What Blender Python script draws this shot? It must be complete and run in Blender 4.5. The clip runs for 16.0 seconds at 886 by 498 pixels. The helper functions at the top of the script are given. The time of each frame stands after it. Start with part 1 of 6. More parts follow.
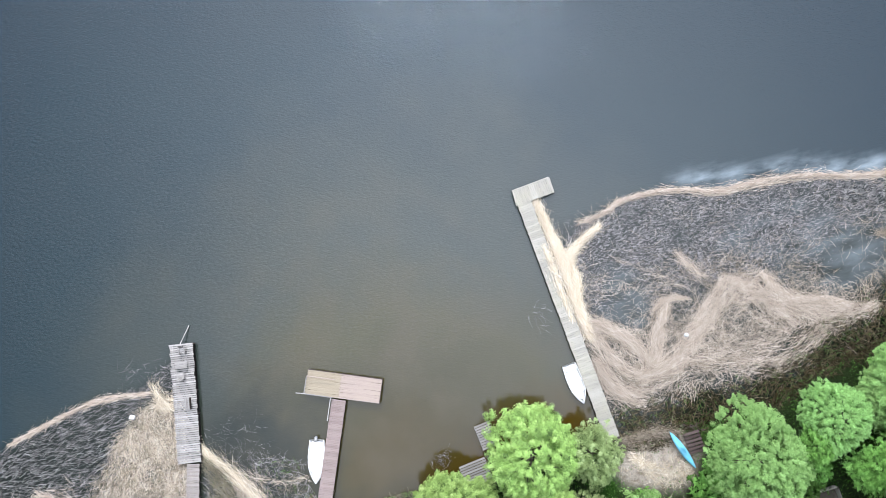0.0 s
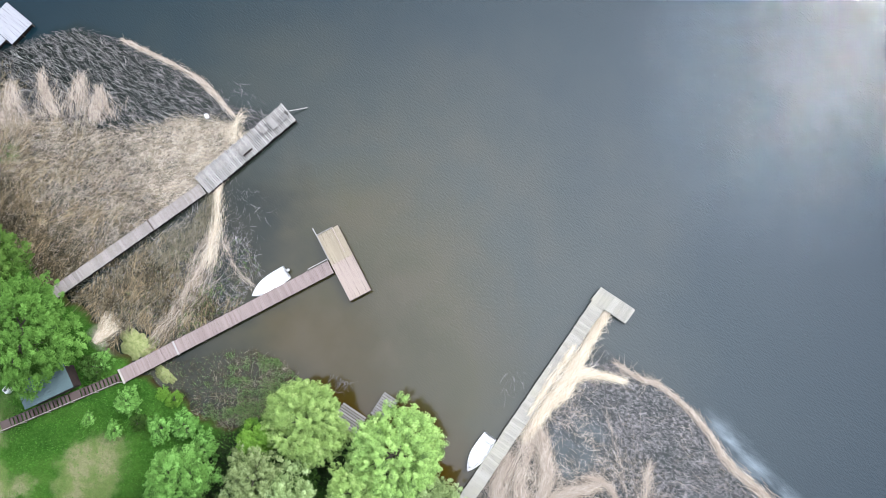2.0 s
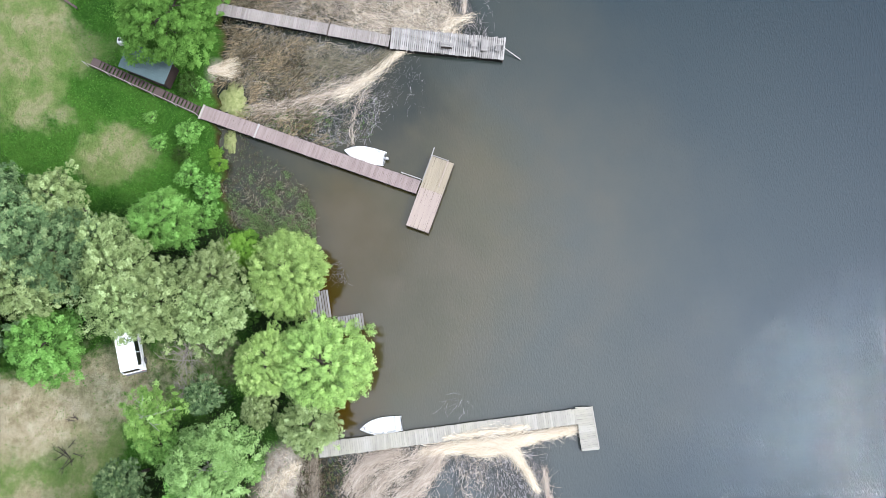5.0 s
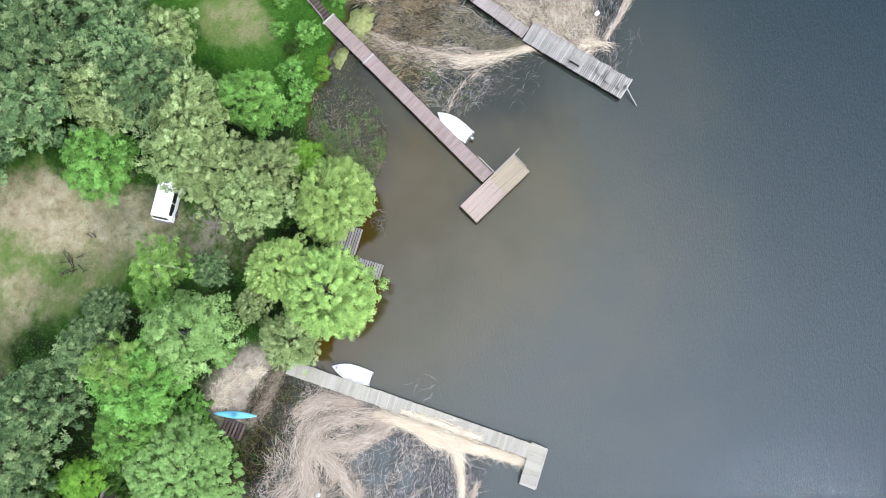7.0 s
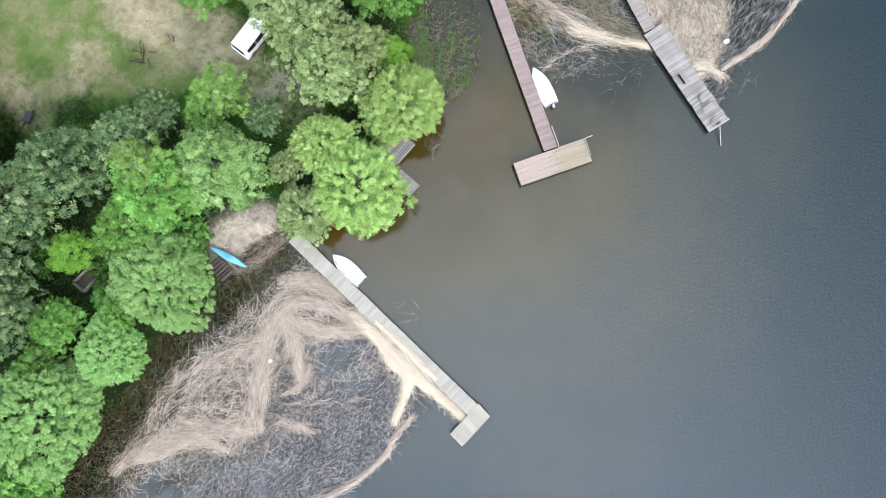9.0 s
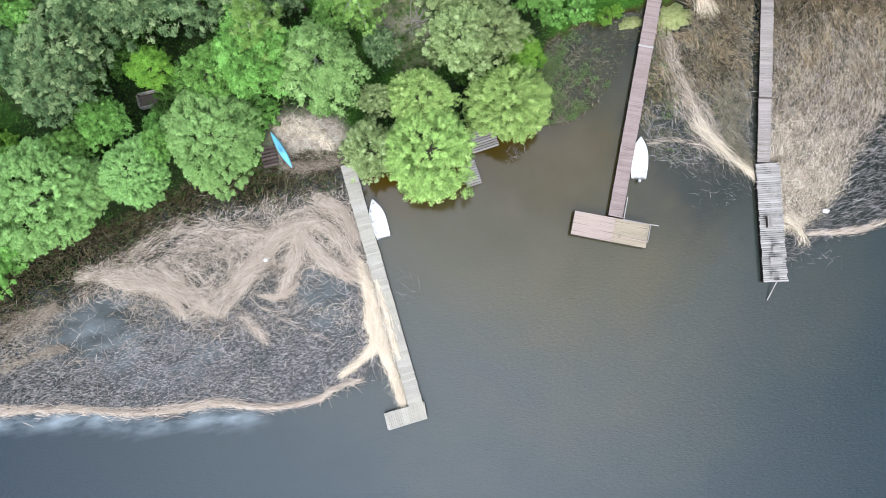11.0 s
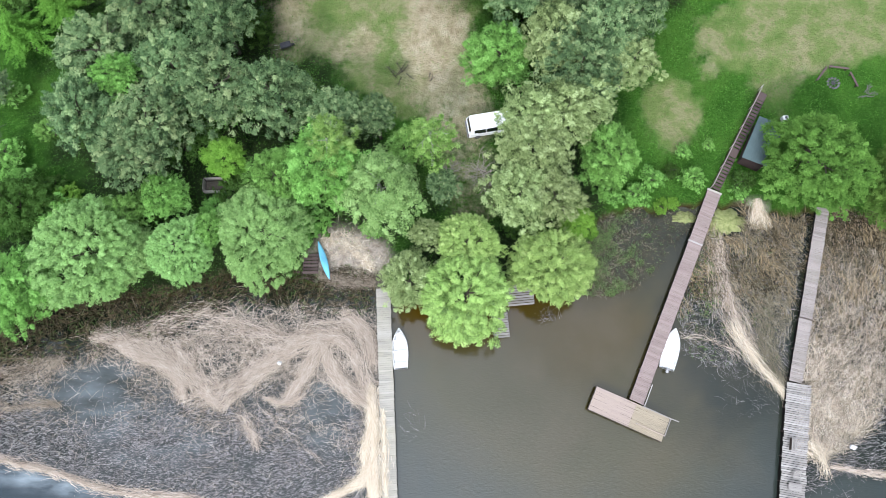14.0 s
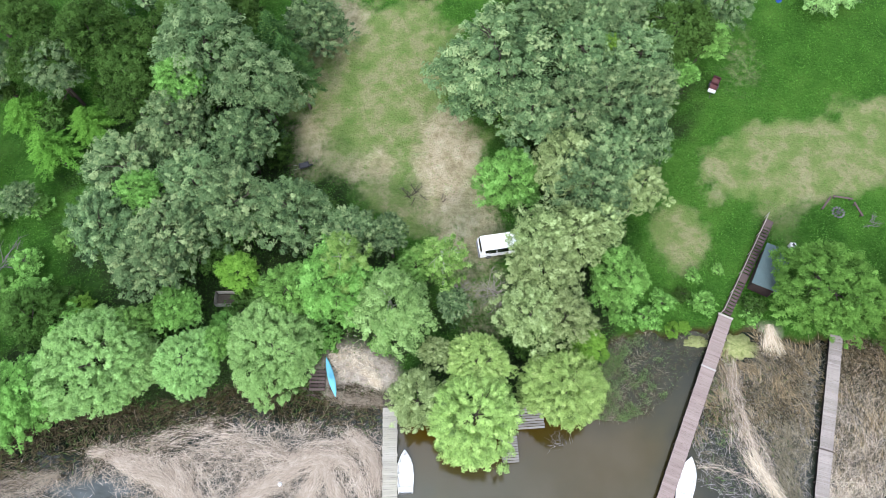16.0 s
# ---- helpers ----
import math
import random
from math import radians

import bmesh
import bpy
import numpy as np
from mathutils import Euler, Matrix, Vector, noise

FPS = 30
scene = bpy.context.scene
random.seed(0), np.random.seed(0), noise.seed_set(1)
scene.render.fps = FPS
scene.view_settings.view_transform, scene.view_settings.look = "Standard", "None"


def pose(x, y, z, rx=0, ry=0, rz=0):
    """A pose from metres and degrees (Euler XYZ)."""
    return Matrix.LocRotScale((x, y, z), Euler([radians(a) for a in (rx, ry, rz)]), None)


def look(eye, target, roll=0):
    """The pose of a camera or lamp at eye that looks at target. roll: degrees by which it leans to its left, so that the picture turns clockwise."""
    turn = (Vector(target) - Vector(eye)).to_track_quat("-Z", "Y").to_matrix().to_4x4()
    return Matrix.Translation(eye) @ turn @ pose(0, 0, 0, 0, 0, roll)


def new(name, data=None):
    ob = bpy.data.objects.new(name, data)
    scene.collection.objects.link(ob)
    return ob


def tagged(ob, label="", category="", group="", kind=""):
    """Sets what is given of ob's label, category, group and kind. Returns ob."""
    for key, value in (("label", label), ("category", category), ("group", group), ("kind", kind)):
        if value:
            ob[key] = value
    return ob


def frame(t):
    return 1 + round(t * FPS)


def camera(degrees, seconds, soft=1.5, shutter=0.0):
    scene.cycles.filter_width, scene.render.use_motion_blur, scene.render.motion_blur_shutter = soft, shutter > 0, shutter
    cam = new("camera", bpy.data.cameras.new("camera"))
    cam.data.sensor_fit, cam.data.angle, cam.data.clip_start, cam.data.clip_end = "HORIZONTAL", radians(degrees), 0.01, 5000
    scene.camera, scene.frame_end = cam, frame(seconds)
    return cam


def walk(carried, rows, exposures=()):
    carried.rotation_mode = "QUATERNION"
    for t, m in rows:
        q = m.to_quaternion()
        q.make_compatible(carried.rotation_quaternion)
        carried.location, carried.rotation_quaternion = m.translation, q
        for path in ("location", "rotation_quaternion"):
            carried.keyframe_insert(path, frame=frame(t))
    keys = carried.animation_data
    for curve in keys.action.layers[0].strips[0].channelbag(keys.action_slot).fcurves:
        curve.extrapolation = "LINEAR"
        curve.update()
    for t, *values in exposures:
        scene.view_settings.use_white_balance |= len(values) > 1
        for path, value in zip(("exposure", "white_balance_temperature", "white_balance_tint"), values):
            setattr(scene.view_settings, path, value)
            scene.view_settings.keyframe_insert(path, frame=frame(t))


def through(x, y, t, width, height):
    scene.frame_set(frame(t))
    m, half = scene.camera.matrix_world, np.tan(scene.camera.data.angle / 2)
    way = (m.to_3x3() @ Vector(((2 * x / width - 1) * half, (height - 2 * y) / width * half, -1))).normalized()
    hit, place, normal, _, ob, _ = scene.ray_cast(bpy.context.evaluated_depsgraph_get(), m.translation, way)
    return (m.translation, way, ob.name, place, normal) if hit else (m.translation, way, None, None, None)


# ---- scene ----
import itertools

cam = camera(63.47, 16.0, soft=0.6)
walk(cam, [
    (0, pose(3.150, -1.066, 69.292, 6.610, 1.766, 165.055)),
    (0.5, pose(2.894, -0.460, 69.325, 7.162, 1.824, 176.962)),
    (1, pose(2.542, 0.128, 69.311, 7.735, 1.402, -159.419)),
    (1.5, pose(2.258, 0.539, 69.247, 8.051, 1.077, -148.221)),
    (2, pose(1.968, 0.896, 69.048, 8.394, 0.781, -140.092)),
    (2.5, pose(1.808, 1.164, 68.565, 8.558, 0.537, -133.635)),
    (3, pose(1.562, 1.407, 68.007, 8.697, 0.213, -125.896)),
    (3.5, pose(1.324, 1.444, 67.577, 8.658, -0.007, -117.361)),
    (4, pose(1.021, 1.304, 67.287, 8.528, -0.080, -107.960)),
    (4.2, pose(0.956, 1.213, 67.265, 8.427, -0.181, -104.346)),
    (6.3, pose(1.173, 0.514, 67.895, 7.010, -0.390, -76.249)),
    (6.5, pose(1.148, 0.497, 67.941, 6.818, -0.363, -73.339)),
    (7, pose(0.978, 0.474, 68.107, 6.600, -0.395, -66.485)),
    (7.5, pose(0.935, 0.423, 68.260, 6.345, -0.389, -60.401)),
    (8, pose(1.005, 0.325, 68.413, 5.488, -0.270, -53.251)),
    (8.2, pose(1.066, 0.250, 68.461, 5.210, -0.163, -50.736)),
    (8.3, pose(1.074, 0.200, 68.492, 5.150, -0.124, -49.420)),
    (8.4, pose(1.081, 0.147, 68.521, 2.825, -0.085, -48.104)),
    (8.5, pose(1.077, 0.077, 68.538, 2.017, -0.036, -47.055)),
    (9, pose(0.945, -0.291, 68.620, 2.007, 0.209, -41.509)),
    (9.5, pose(0.748, -0.486, 68.574, 2.011, 0.302, -37.387)),
    (10, pose(0.543, -0.464, 68.529, 1.920, 0.245, -33.280)),
    (10.2, pose(0.446, -0.408, 68.499, 1.711, 0.297, -28.245)),
    (12.3, pose(-0.017, 0.032, 68.368, 6.255, 0.893, -0.201)),
    (12.5, pose(0.000, 0.000, 68.400, 7.800, 0.924, 0.135)),
    (13, pose(-0.447, -0.078, 68.463, 8.687, 0.669, 0.709)),
    (13.5, pose(-0.563, -0.070, 68.406, 10.992, 0.620, 1.304)),
    (14, pose(-0.739, -0.089, 68.389, 13.386, 0.573, 1.723)),
    (14.5, pose(-0.737, -0.112, 68.330, 15.758, 0.628, 2.194)),
    (15, pose(-0.863, -0.131, 68.368, 18.315, 0.648, 2.639)),
    (15.5, pose(-0.911, -0.135, 68.413, 20.475, 0.718, 2.928)),
    (16, pose(-1.010, -0.172, 68.462, 22.893, 0.731, 3.133)),
], exposures=[(0.0, 1.57, 6200, 13), (4.2, 1.57, 6200, 13), (6.3, 1.54, 6200, 13), (10.2, 1.53, 6200, 13), (12.3, 1.46, 6200, 13), (14.0, 1.48, 6200, 13), (16.0, 1.57, 6200, 13)])

# ---- light ----
SUN_AZ, SUN_EL = radians(-100), radians(41.5)
world = bpy.data.worlds.new("overcast_sky")
scene.world = world
world.use_nodes = True
wn, wl = world.node_tree.nodes, world.node_tree.links
wn.clear()
w_out = wn.new("ShaderNodeOutputWorld")
w_bg = wn.new("ShaderNodeBackground")
w_sky = wn.new("ShaderNodeTexSky")
w_sky.sky_type, w_sky.sun_disc = "NISHITA", False
w_sky.sun_elevation, w_sky.sun_rotation = SUN_EL, math.pi / 2 - SUN_AZ
w_geo = wn.new("ShaderNodeTexCoord")
w_noise = wn.new("ShaderNodeTexNoise")
w_noise.inputs["Scale"].default_value, w_noise.inputs["Detail"].default_value = 1.3, 4
w_ramp = wn.new("ShaderNodeValToRGB")
w_ramp.color_ramp.elements[0].position, w_ramp.color_ramp.elements[0].color = 0.34, (8.4, 9.1, 10.2, 1)
w_ramp.color_ramp.elements[1].position, w_ramp.color_ramp.elements[1].color = 0.66, (9.8, 10.4, 11.3, 1)
w_mix = wn.new("ShaderNodeMix")
w_mix.data_type = "RGBA"
w_mix.inputs["Factor"].default_value = 0.94
wl.new(w_geo.outputs["Generated"], w_noise.inputs["Vector"])
wl.new(w_noise.outputs["Fac"], w_ramp.inputs["Fac"])
wl.new(w_sky.outputs["Color"], w_mix.inputs["A"])
wl.new(w_ramp.outputs["Color"], w_mix.inputs["B"])
w_sep = wn.new("ShaderNodeSeparateXYZ")
wl.new(w_geo.outputs["Generated"], w_sep.inputs[0])
w_zen = wn.new("ShaderNodeMapRange")
w_zen.inputs["From Min"].default_value, w_zen.inputs["From Max"].default_value = 0.0, 1.0
w_zen.inputs["To Min"].default_value, w_zen.inputs["To Max"].default_value = 0.35, 2.4
w_pow = wn.new("ShaderNodeMath")
w_pow.operation = "POWER"
w_pow.inputs[1].default_value = 6.0
# the thinnest cloud, and so the brightest sky, lies high up towards the sun
w_thin = wn.new("ShaderNodeVectorMath")
w_thin.operation = "DOT_PRODUCT"
w_thin.inputs[1].default_value = (math.cos(SUN_AZ) * math.cos(radians(71)), math.sin(SUN_AZ) * math.cos(radians(71)), math.sin(radians(71)))
wl.new(w_geo.outputs["Generated"], w_thin.inputs[0])
w_high = wn.new("ShaderNodeMath")
w_high.operation = "MAXIMUM"
wl.new(w_thin.outputs["Value"], w_high.inputs[0])
wl.new(w_high.outputs[0], w_pow.inputs[0])
wl.new(w_pow.outputs[0], w_zen.inputs["Value"])
w_mul = wn.new("ShaderNodeVectorMath")
w_mul.operation = "SCALE"
w_dot = wn.new("ShaderNodeVectorMath")
w_dot.operation = "DOT_PRODUCT"
w_dot.inputs[1].default_value = (math.cos(SUN_AZ) * math.cos(SUN_EL), math.sin(SUN_AZ) * math.cos(SUN_EL), math.sin(SUN_EL))
wl.new(w_geo.outputs["Generated"], w_dot.inputs[0])
w_glow = wn.new("ShaderNodeMapRange")
w_glow.interpolation_type = "SMOOTHSTEP"
w_glow.inputs["From Min"].default_value, w_glow.inputs["From Max"].default_value = 0.93, 1.0
w_glow.inputs["To Min"].default_value, w_glow.inputs["To Max"].default_value = 0.0, 0.1
wl.new(w_dot.outputs["Value"], w_glow.inputs["Value"])
w_add = wn.new("ShaderNodeMath")
w_add.operation = "ADD"
wl.new(w_zen.outputs["Result"], w_add.inputs[0])
wl.new(w_glow.outputs["Result"], w_add.inputs[1])
wl.new(w_mix.outputs["Result"], w_mul.inputs[0])
w_east = wn.new("ShaderNodeMapRange")
w_east.inputs["From Min"].default_value, w_east.inputs["From Max"].default_value = 0.1, 0.7
w_east.inputs["To Min"].default_value, w_east.inputs["To Max"].default_value = 1.0, 0.5
wl.new(w_sep.outputs["X"], w_east.inputs["Value"])
w_thick = wn.new("ShaderNodeMath")
w_thick.operation = "MULTIPLY"
wl.new(w_add.outputs["Value"], w_thick.inputs[0])
wl.new(w_east.outputs["Result"], w_thick.inputs[1])
wl.new(w_thick.outputs["Value"], w_mul.inputs["Scale"])
wl.new(w_mul.outputs["Vector"], w_bg.inputs["Color"])
w_bg.inputs["Strength"].default_value = 0.12
wl.new(w_bg.outputs["Background"], w_out.inputs["Surface"])

sun_data = bpy.data.lights.new("sun", "SUN")
sun_data.energy, sun_data.angle, sun_data.color = 1.0, radians(2.0), (1.0, 0.96, 0.9)
sun = new("sun", sun_data)
toward = Vector((math.cos(SUN_AZ) * math.cos(SUN_EL), math.sin(SUN_AZ) * math.cos(SUN_EL), math.sin(SUN_EL)))
sun.matrix_world = look(toward * 200, (0, 0, 0))

# ---- small mesh tools ----
rng = np.random.default_rng(7)


def part(name, bm, material, parent=None, label="", smooth=False):
    me = bpy.data.meshes.new(name)
    bm.to_mesh(me)
    bm.free()
    me.materials.append(material)
    if smooth:
        for p in me.polygons:
            p.use_smooth = True
    ob = new(name, me)
    ob.parent = parent
    if label:
        tagged(ob, label)
    return ob


def shared(name, me, parent, m):
    ob = new(name, me)
    ob.parent = parent
    ob.matrix_basis = m
    return ob


def thing(name, m, label, category, group="", kind=""):
    e = new(name)
    e.empty_display_size = 0.2
    e.matrix_basis = m
    return tagged(e, label, category, group, kind)


def add_box(bm, size, m=None, bevel=0.0):
    made = bmesh.ops.create_cube(bm, size=1.0)["verts"]
    bmesh.ops.scale(bm, vec=size, verts=made)
    if bevel:
        edges = list({e for v in made for e in v.link_edges})
        got = bmesh.ops.bevel(bm, geom=edges, offset=bevel, segments=1, affect="EDGES", profile=0.7)
        made = list({v for f in got["faces"] for v in f.verts} | {v for v in made if v.is_valid})
    if m is not None:
        bmesh.ops.transform(bm, matrix=m, verts=made)
    return made


def box(size, m=None, bevel=0.0):
    bm = bmesh.new()
    add_box(bm, size, m, bevel)
    return bm


def add_rod(bm, a, b, r0, r1=None, n=8):
    a, b = Vector(a), Vector(b)
    d = b - a
    made = bmesh.ops.create_cone(bm, cap_ends=True, segments=n, radius1=r0, radius2=r0 if r1 is None else r1, depth=d.length)["verts"]
    bmesh.ops.transform(bm, matrix=Matrix.Translation((a + b) / 2) @ d.to_track_quat("Z", "Y").to_matrix().to_4x4(), verts=made)
    return made


def rod(a, b, r0, r1=None, n=8):
    bm = bmesh.new()
    add_rod(bm, a, b, r0, r1, n)
    return bm


def raw_mesh(name, verts, faces, material, parent=None, smooth=False, tone=None):
    """A mesh out of arrays: verts n x 3, faces all with the same count of corners."""
    me = bpy.data.meshes.new(name)
    verts, faces = np.asarray(verts, np.float32), np.asarray(faces, np.int32)
    me.vertices.add(len(verts))
    me.vertices.foreach_set("co", verts.ravel())
    k = faces.shape[1]
    me.loops.add(faces.size)
    me.loops.foreach_set("vertex_index", faces.ravel())
    me.polygons.add(len(faces))
    me.polygons.foreach_set("loop_start", np.arange(0, faces.size, k, dtype=np.int32))
    if smooth:
        me.polygons.foreach_set("use_smooth", np.ones(len(faces), bool))
    me.materials.append(material)
    me.update(calc_edges=True)
    if tone is not None:
        me.attributes.new("tone", "FLOAT", "POINT").data.foreach_set("value", np.asarray(tone, np.float32))
    ob = new(name, me)
    ob.parent = parent
    return ob


def wobble(x, y, size, seed=0.0):
    """Soft noise, about -1 to 1, for arrays."""
    x, y = np.asarray(x) / size, np.asarray(y) / size
    s = seed * 1.7
    return (np.sin(1.3 * x + 1.9 * y + s) + np.sin(2.1 * x - 1.1 * y + 2.3 * s + 1) + np.sin(-1.7 * x + 2.7 * y + 3.1 * s)
            + 0.6 * np.sin(3.9 * x + 3.1 * y + s * 4.7) + 0.6 * np.sin(4.7 * x - 4.1 * y + s * 0.7)) / 4.2


# ---- materials ----
def material(name, rough=0.8, spec=0.3, metal=0.0):
    m = bpy.data.materials.new(name)
    m.use_nodes = True
    p = m.node_tree.nodes["Principled BSDF"]
    p.inputs["Roughness"].default_value = rough
    p.inputs["Specular IOR Level"].default_value = spec
    p.inputs["Metallic"].default_value = metal
    return m, m.node_tree.nodes, m.node_tree.links, p


def noise_node(n, l, scale, detail=4.0, coords=None, stretch=None, rough=0.6):
    t = n.new("ShaderNodeTexNoise")
    t.inputs["Scale"].default_value, t.inputs["Detail"].default_value, t.inputs["Roughness"].default_value = scale, detail, rough
    if coords is None:
        coords = n.new("ShaderNodeTexCoord").outputs["Object"]
    if stretch:
        mp = n.new("ShaderNodeMapping")
        mp.inputs["Scale"].default_value = stretch[0]
        mp.inputs["Rotation"].default_value = stretch[1]
        l.new(coords, mp.inputs["Vector"])
        coords = mp.outputs["Vector"]
    l.new(coords, t.inputs["Vector"])
    return t


def ramp_node(n, l, fac, stops):
    r = n.new("ShaderNodeValToRGB")
    e = r.color_ramp.elements
    while len(e) < len(stops):
        e.new(0.5)
    for i, (pos, col) in enumerate(stops):
        e[i].position, e[i].color = pos, (*col, 1)
    l.new(fac, r.inputs["Fac"])
    return r


def mix_node(n, l, a, b, fac, blend="MIX"):
    m = n.new("ShaderNodeMix")
    m.data_type, m.blend_type = "RGBA", blend
    for sock, v in (("A", a), ("B", b), ("Factor", fac)):
        if isinstance(v, (tuple, list)):
            m.inputs[sock].default_value = (*v, 1)
        elif isinstance(v, float):
            m.inputs[sock].default_value = v
        else:
            l.new(v, m.inputs[sock])
    return m.outputs["Result"]


def math_node(n, l, op, a, b=0.0, clamp=False):
    m = n.new("ShaderNodeMath")
    m.operation, m.use_clamp = op, clamp
    for i, v in enumerate((a, b)):
        if isinstance(v, (int, float)):
            m.inputs[i].default_value = v
        else:
            l.new(v, m.inputs[i])
    return m.outputs[0]


def bump_node(n, l, p, height, strength, distance):
    b = n.new("ShaderNodeBump")
    b.inputs["Distance"].default_value = distance
    if isinstance(strength, float):
        b.inputs["Strength"].default_value = strength
    else:
        l.new(strength, b.inputs["Strength"])
    l.new(height, b.inputs["Height"])
    l.new(b.outputs["Normal"], p.inputs["Normal"])
    return b


def plank_material(name, dark, light, stain):
    """Weathered boards: each piece its own tone, grain along x, blotches."""
    m, n, l, p = material(name, 0.9, 0.1)
    info = n.new("ShaderNodeObjectInfo")
    base = ramp_node(n, l, info.outputs["Random"], [(0.0, dark), (0.5, [(a + b) / 2 for a, b in zip(dark, light)]), (1.0, light)])
    grain = noise_node(n, l, 9.0, 5, stretch=((0.6, 12, 4), (0, 0, 0)))
    col = mix_node(n, l, base.outputs["Color"], [c * 0.5 for c in dark], math_node(n, l, "MULTIPLY", grain.outputs["Fac"], 0.55))
    geo = n.new("ShaderNodeNewGeometry")
    blot = noise_node(n, l, 0.7, 4, geo.outputs["Position"])
    f = ramp_node(n, l, blot.outputs["Fac"], [(0.45, (0, 0, 0)), (0.7, (1, 1, 1))])
    l.new(mix_node(n, l, col, stain, math_node(n, l, "MULTIPLY", f.outputs["Color"], 0.5)), p.inputs["Base Color"])
    bump_node(n, l, p, grain.outputs["Fac"], 0.4, 0.01)
    return m


def painted(name, col, rough=0.4, dirt=(0.2, 0.18, 0.15), amount=0.25, scale=3.0, spec=0.4, metal=0.0):
    m, n, l, p = material(name, rough, spec, metal)
    a = noise_node(n, l, scale, 5)
    b = noise_node(n, l, scale * 9, 3)
    f = math_node(n, l, "MULTIPLY", ramp_node(n, l, a.outputs["Fac"], [(0.4, (0, 0, 0)), (0.75, (1, 1, 1))]).outputs["Color"], amount)
    c = mix_node(n, l, col, dirt, f)
    l.new(mix_node(n, l, c, [v * 0.8 for v in col], math_node(n, l, "MULTIPLY", b.outputs["Fac"], 0.3)), p.inputs["Base Color"])
    return m


def leaf_material(name, cols, shine=0.08, through=0.36):
    """Leaves: a tone for each spray of the crown, a smaller shift for each leaf and for each tree."""
    m, n, l, p = material(name, 0.7, shine)
    geo = n.new("ShaderNodeNewGeometry")
    info = n.new("ShaderNodeObjectInfo")
    tone = n.new("ShaderNodeAttribute")
    tone.attribute_name = "tone"
    f = math_node(n, l, "ADD", math_node(n, l, "MULTIPLY", tone.outputs["Fac"], 0.76), math_node(n, l, "MULTIPLY", geo.outputs["Random Per Island"], 0.24))
    r = ramp_node(n, l, f, [(0.12 + 0.76 * i / (len(cols) - 1), c) for i, c in enumerate(cols)])
    hue = n.new("ShaderNodeHueSaturation")
    l.new(math_node(n, l, "ADD", math_node(n, l, "MULTIPLY", info.outputs["Random"], 0.012), 0.49), hue.inputs["Hue"])
    l.new(math_node(n, l, "ADD", math_node(n, l, "MULTIPLY", info.outputs["Random"], 0.28), 0.86), hue.inputs["Value"])
    l.new(r.outputs["Color"], hue.inputs["Color"])
    l.new(hue.outputs["Color"], p.inputs["Base Color"])
    tr = n.new("ShaderNodeBsdfTranslucent")
    l.new(hue.outputs["Color"], tr.inputs["Color"])
    mx = n.new("ShaderNodeMixShader")
    mx.inputs[0].default_value = through
    l.new(p.outputs[0], mx.inputs[1])
    l.new(tr.outputs[0], mx.inputs[2])
    l.new(mx.outputs[0], n["Material Output"].inputs["Surface"])
    return m


def straw_material(name, cols):
    m, n, l, p = material(name, 0.85, 0.08)
    geo = n.new("ShaderNodeNewGeometry")
    r = ramp_node(n, l, geo.outputs["Random Per Island"], [(i / (len(cols) - 1), c) for i, c in enumerate(cols)])
    a = noise_node(n, l, 0.5, 3, geo.outputs["Position"])
    l.new(mix_node(n, l, r.outputs["Color"], [v * 0.6 for v in cols[0]], math_node(n, l, "MULTIPLY", a.outputs["Fac"], 0.5)), p.inputs["Base Color"])
    return m


GREY_WOOD = plank_material("grey_weathered_wood", (0.28, 0.264, 0.228), (0.385, 0.364, 0.318), (0.31, 0.294, 0.22))
PALE_WOOD = plank_material("pale_weathered_wood", (0.21, 0.197, 0.183), (0.41, 0.388, 0.362), (0.27, 0.25, 0.225))
RED_WOOD = plank_material("red_brown_stained_wood", (0.215, 0.168, 0.155), (0.29, 0.23, 0.212), (0.245, 0.203, 0.184))
TAN_WOOD = plank_material("tan_deck_wood", (0.31, 0.25, 0.215), (0.345, 0.28, 0.24), (0.315, 0.258, 0.21))
WALK_WOOD = plank_material("pinkish_grey_walkway_wood", (0.225, 0.198, 0.182), (0.33, 0.295, 0.27), (0.22, 0.2, 0.17))
# near-black, standing in for the shade and dark reflection beneath the jetties
SHADE_WOOD = plank_material("black_shade_wood", (0.008, 0.007, 0.006), (0.018, 0.015, 0.013), (0.012, 0.012, 0.009))
OLD_WOOD = plank_material("dark_old_wood", (0.045, 0.035, 0.03), (0.1, 0.08, 0.07), (0.065, 0.06, 0.045))
BARK = painted("bark", (0.072, 0.06, 0.048), 0.9, (0.03, 0.03, 0.018), 0.6, 6, 0.1)
BIRCH = painted("birch_bark", (0.33, 0.324, 0.3), 0.8, (0.036, 0.036, 0.03), 0.6, 5, 0.2)
WHITE = painted("white_gelcoat", (0.62, 0.62, 0.61), 0.3, (0.55, 0.55, 0.5), 0.25, 2.0, 0.5)
CREAM = painted("white_inner_hull", (0.66, 0.66, 0.65), 0.5, (0.56, 0.55, 0.51), 0.25, 2.5)
DARK = painted("dark_plastic", (0.03, 0.03, 0.035), 0.5, (0.1, 0.1, 0.1), 0.2)
BLUE = painted("blue_kayak_shell", (0.14, 0.46, 0.62), 0.35, (0.3, 0.52, 0.6), 0.25, 2.0)

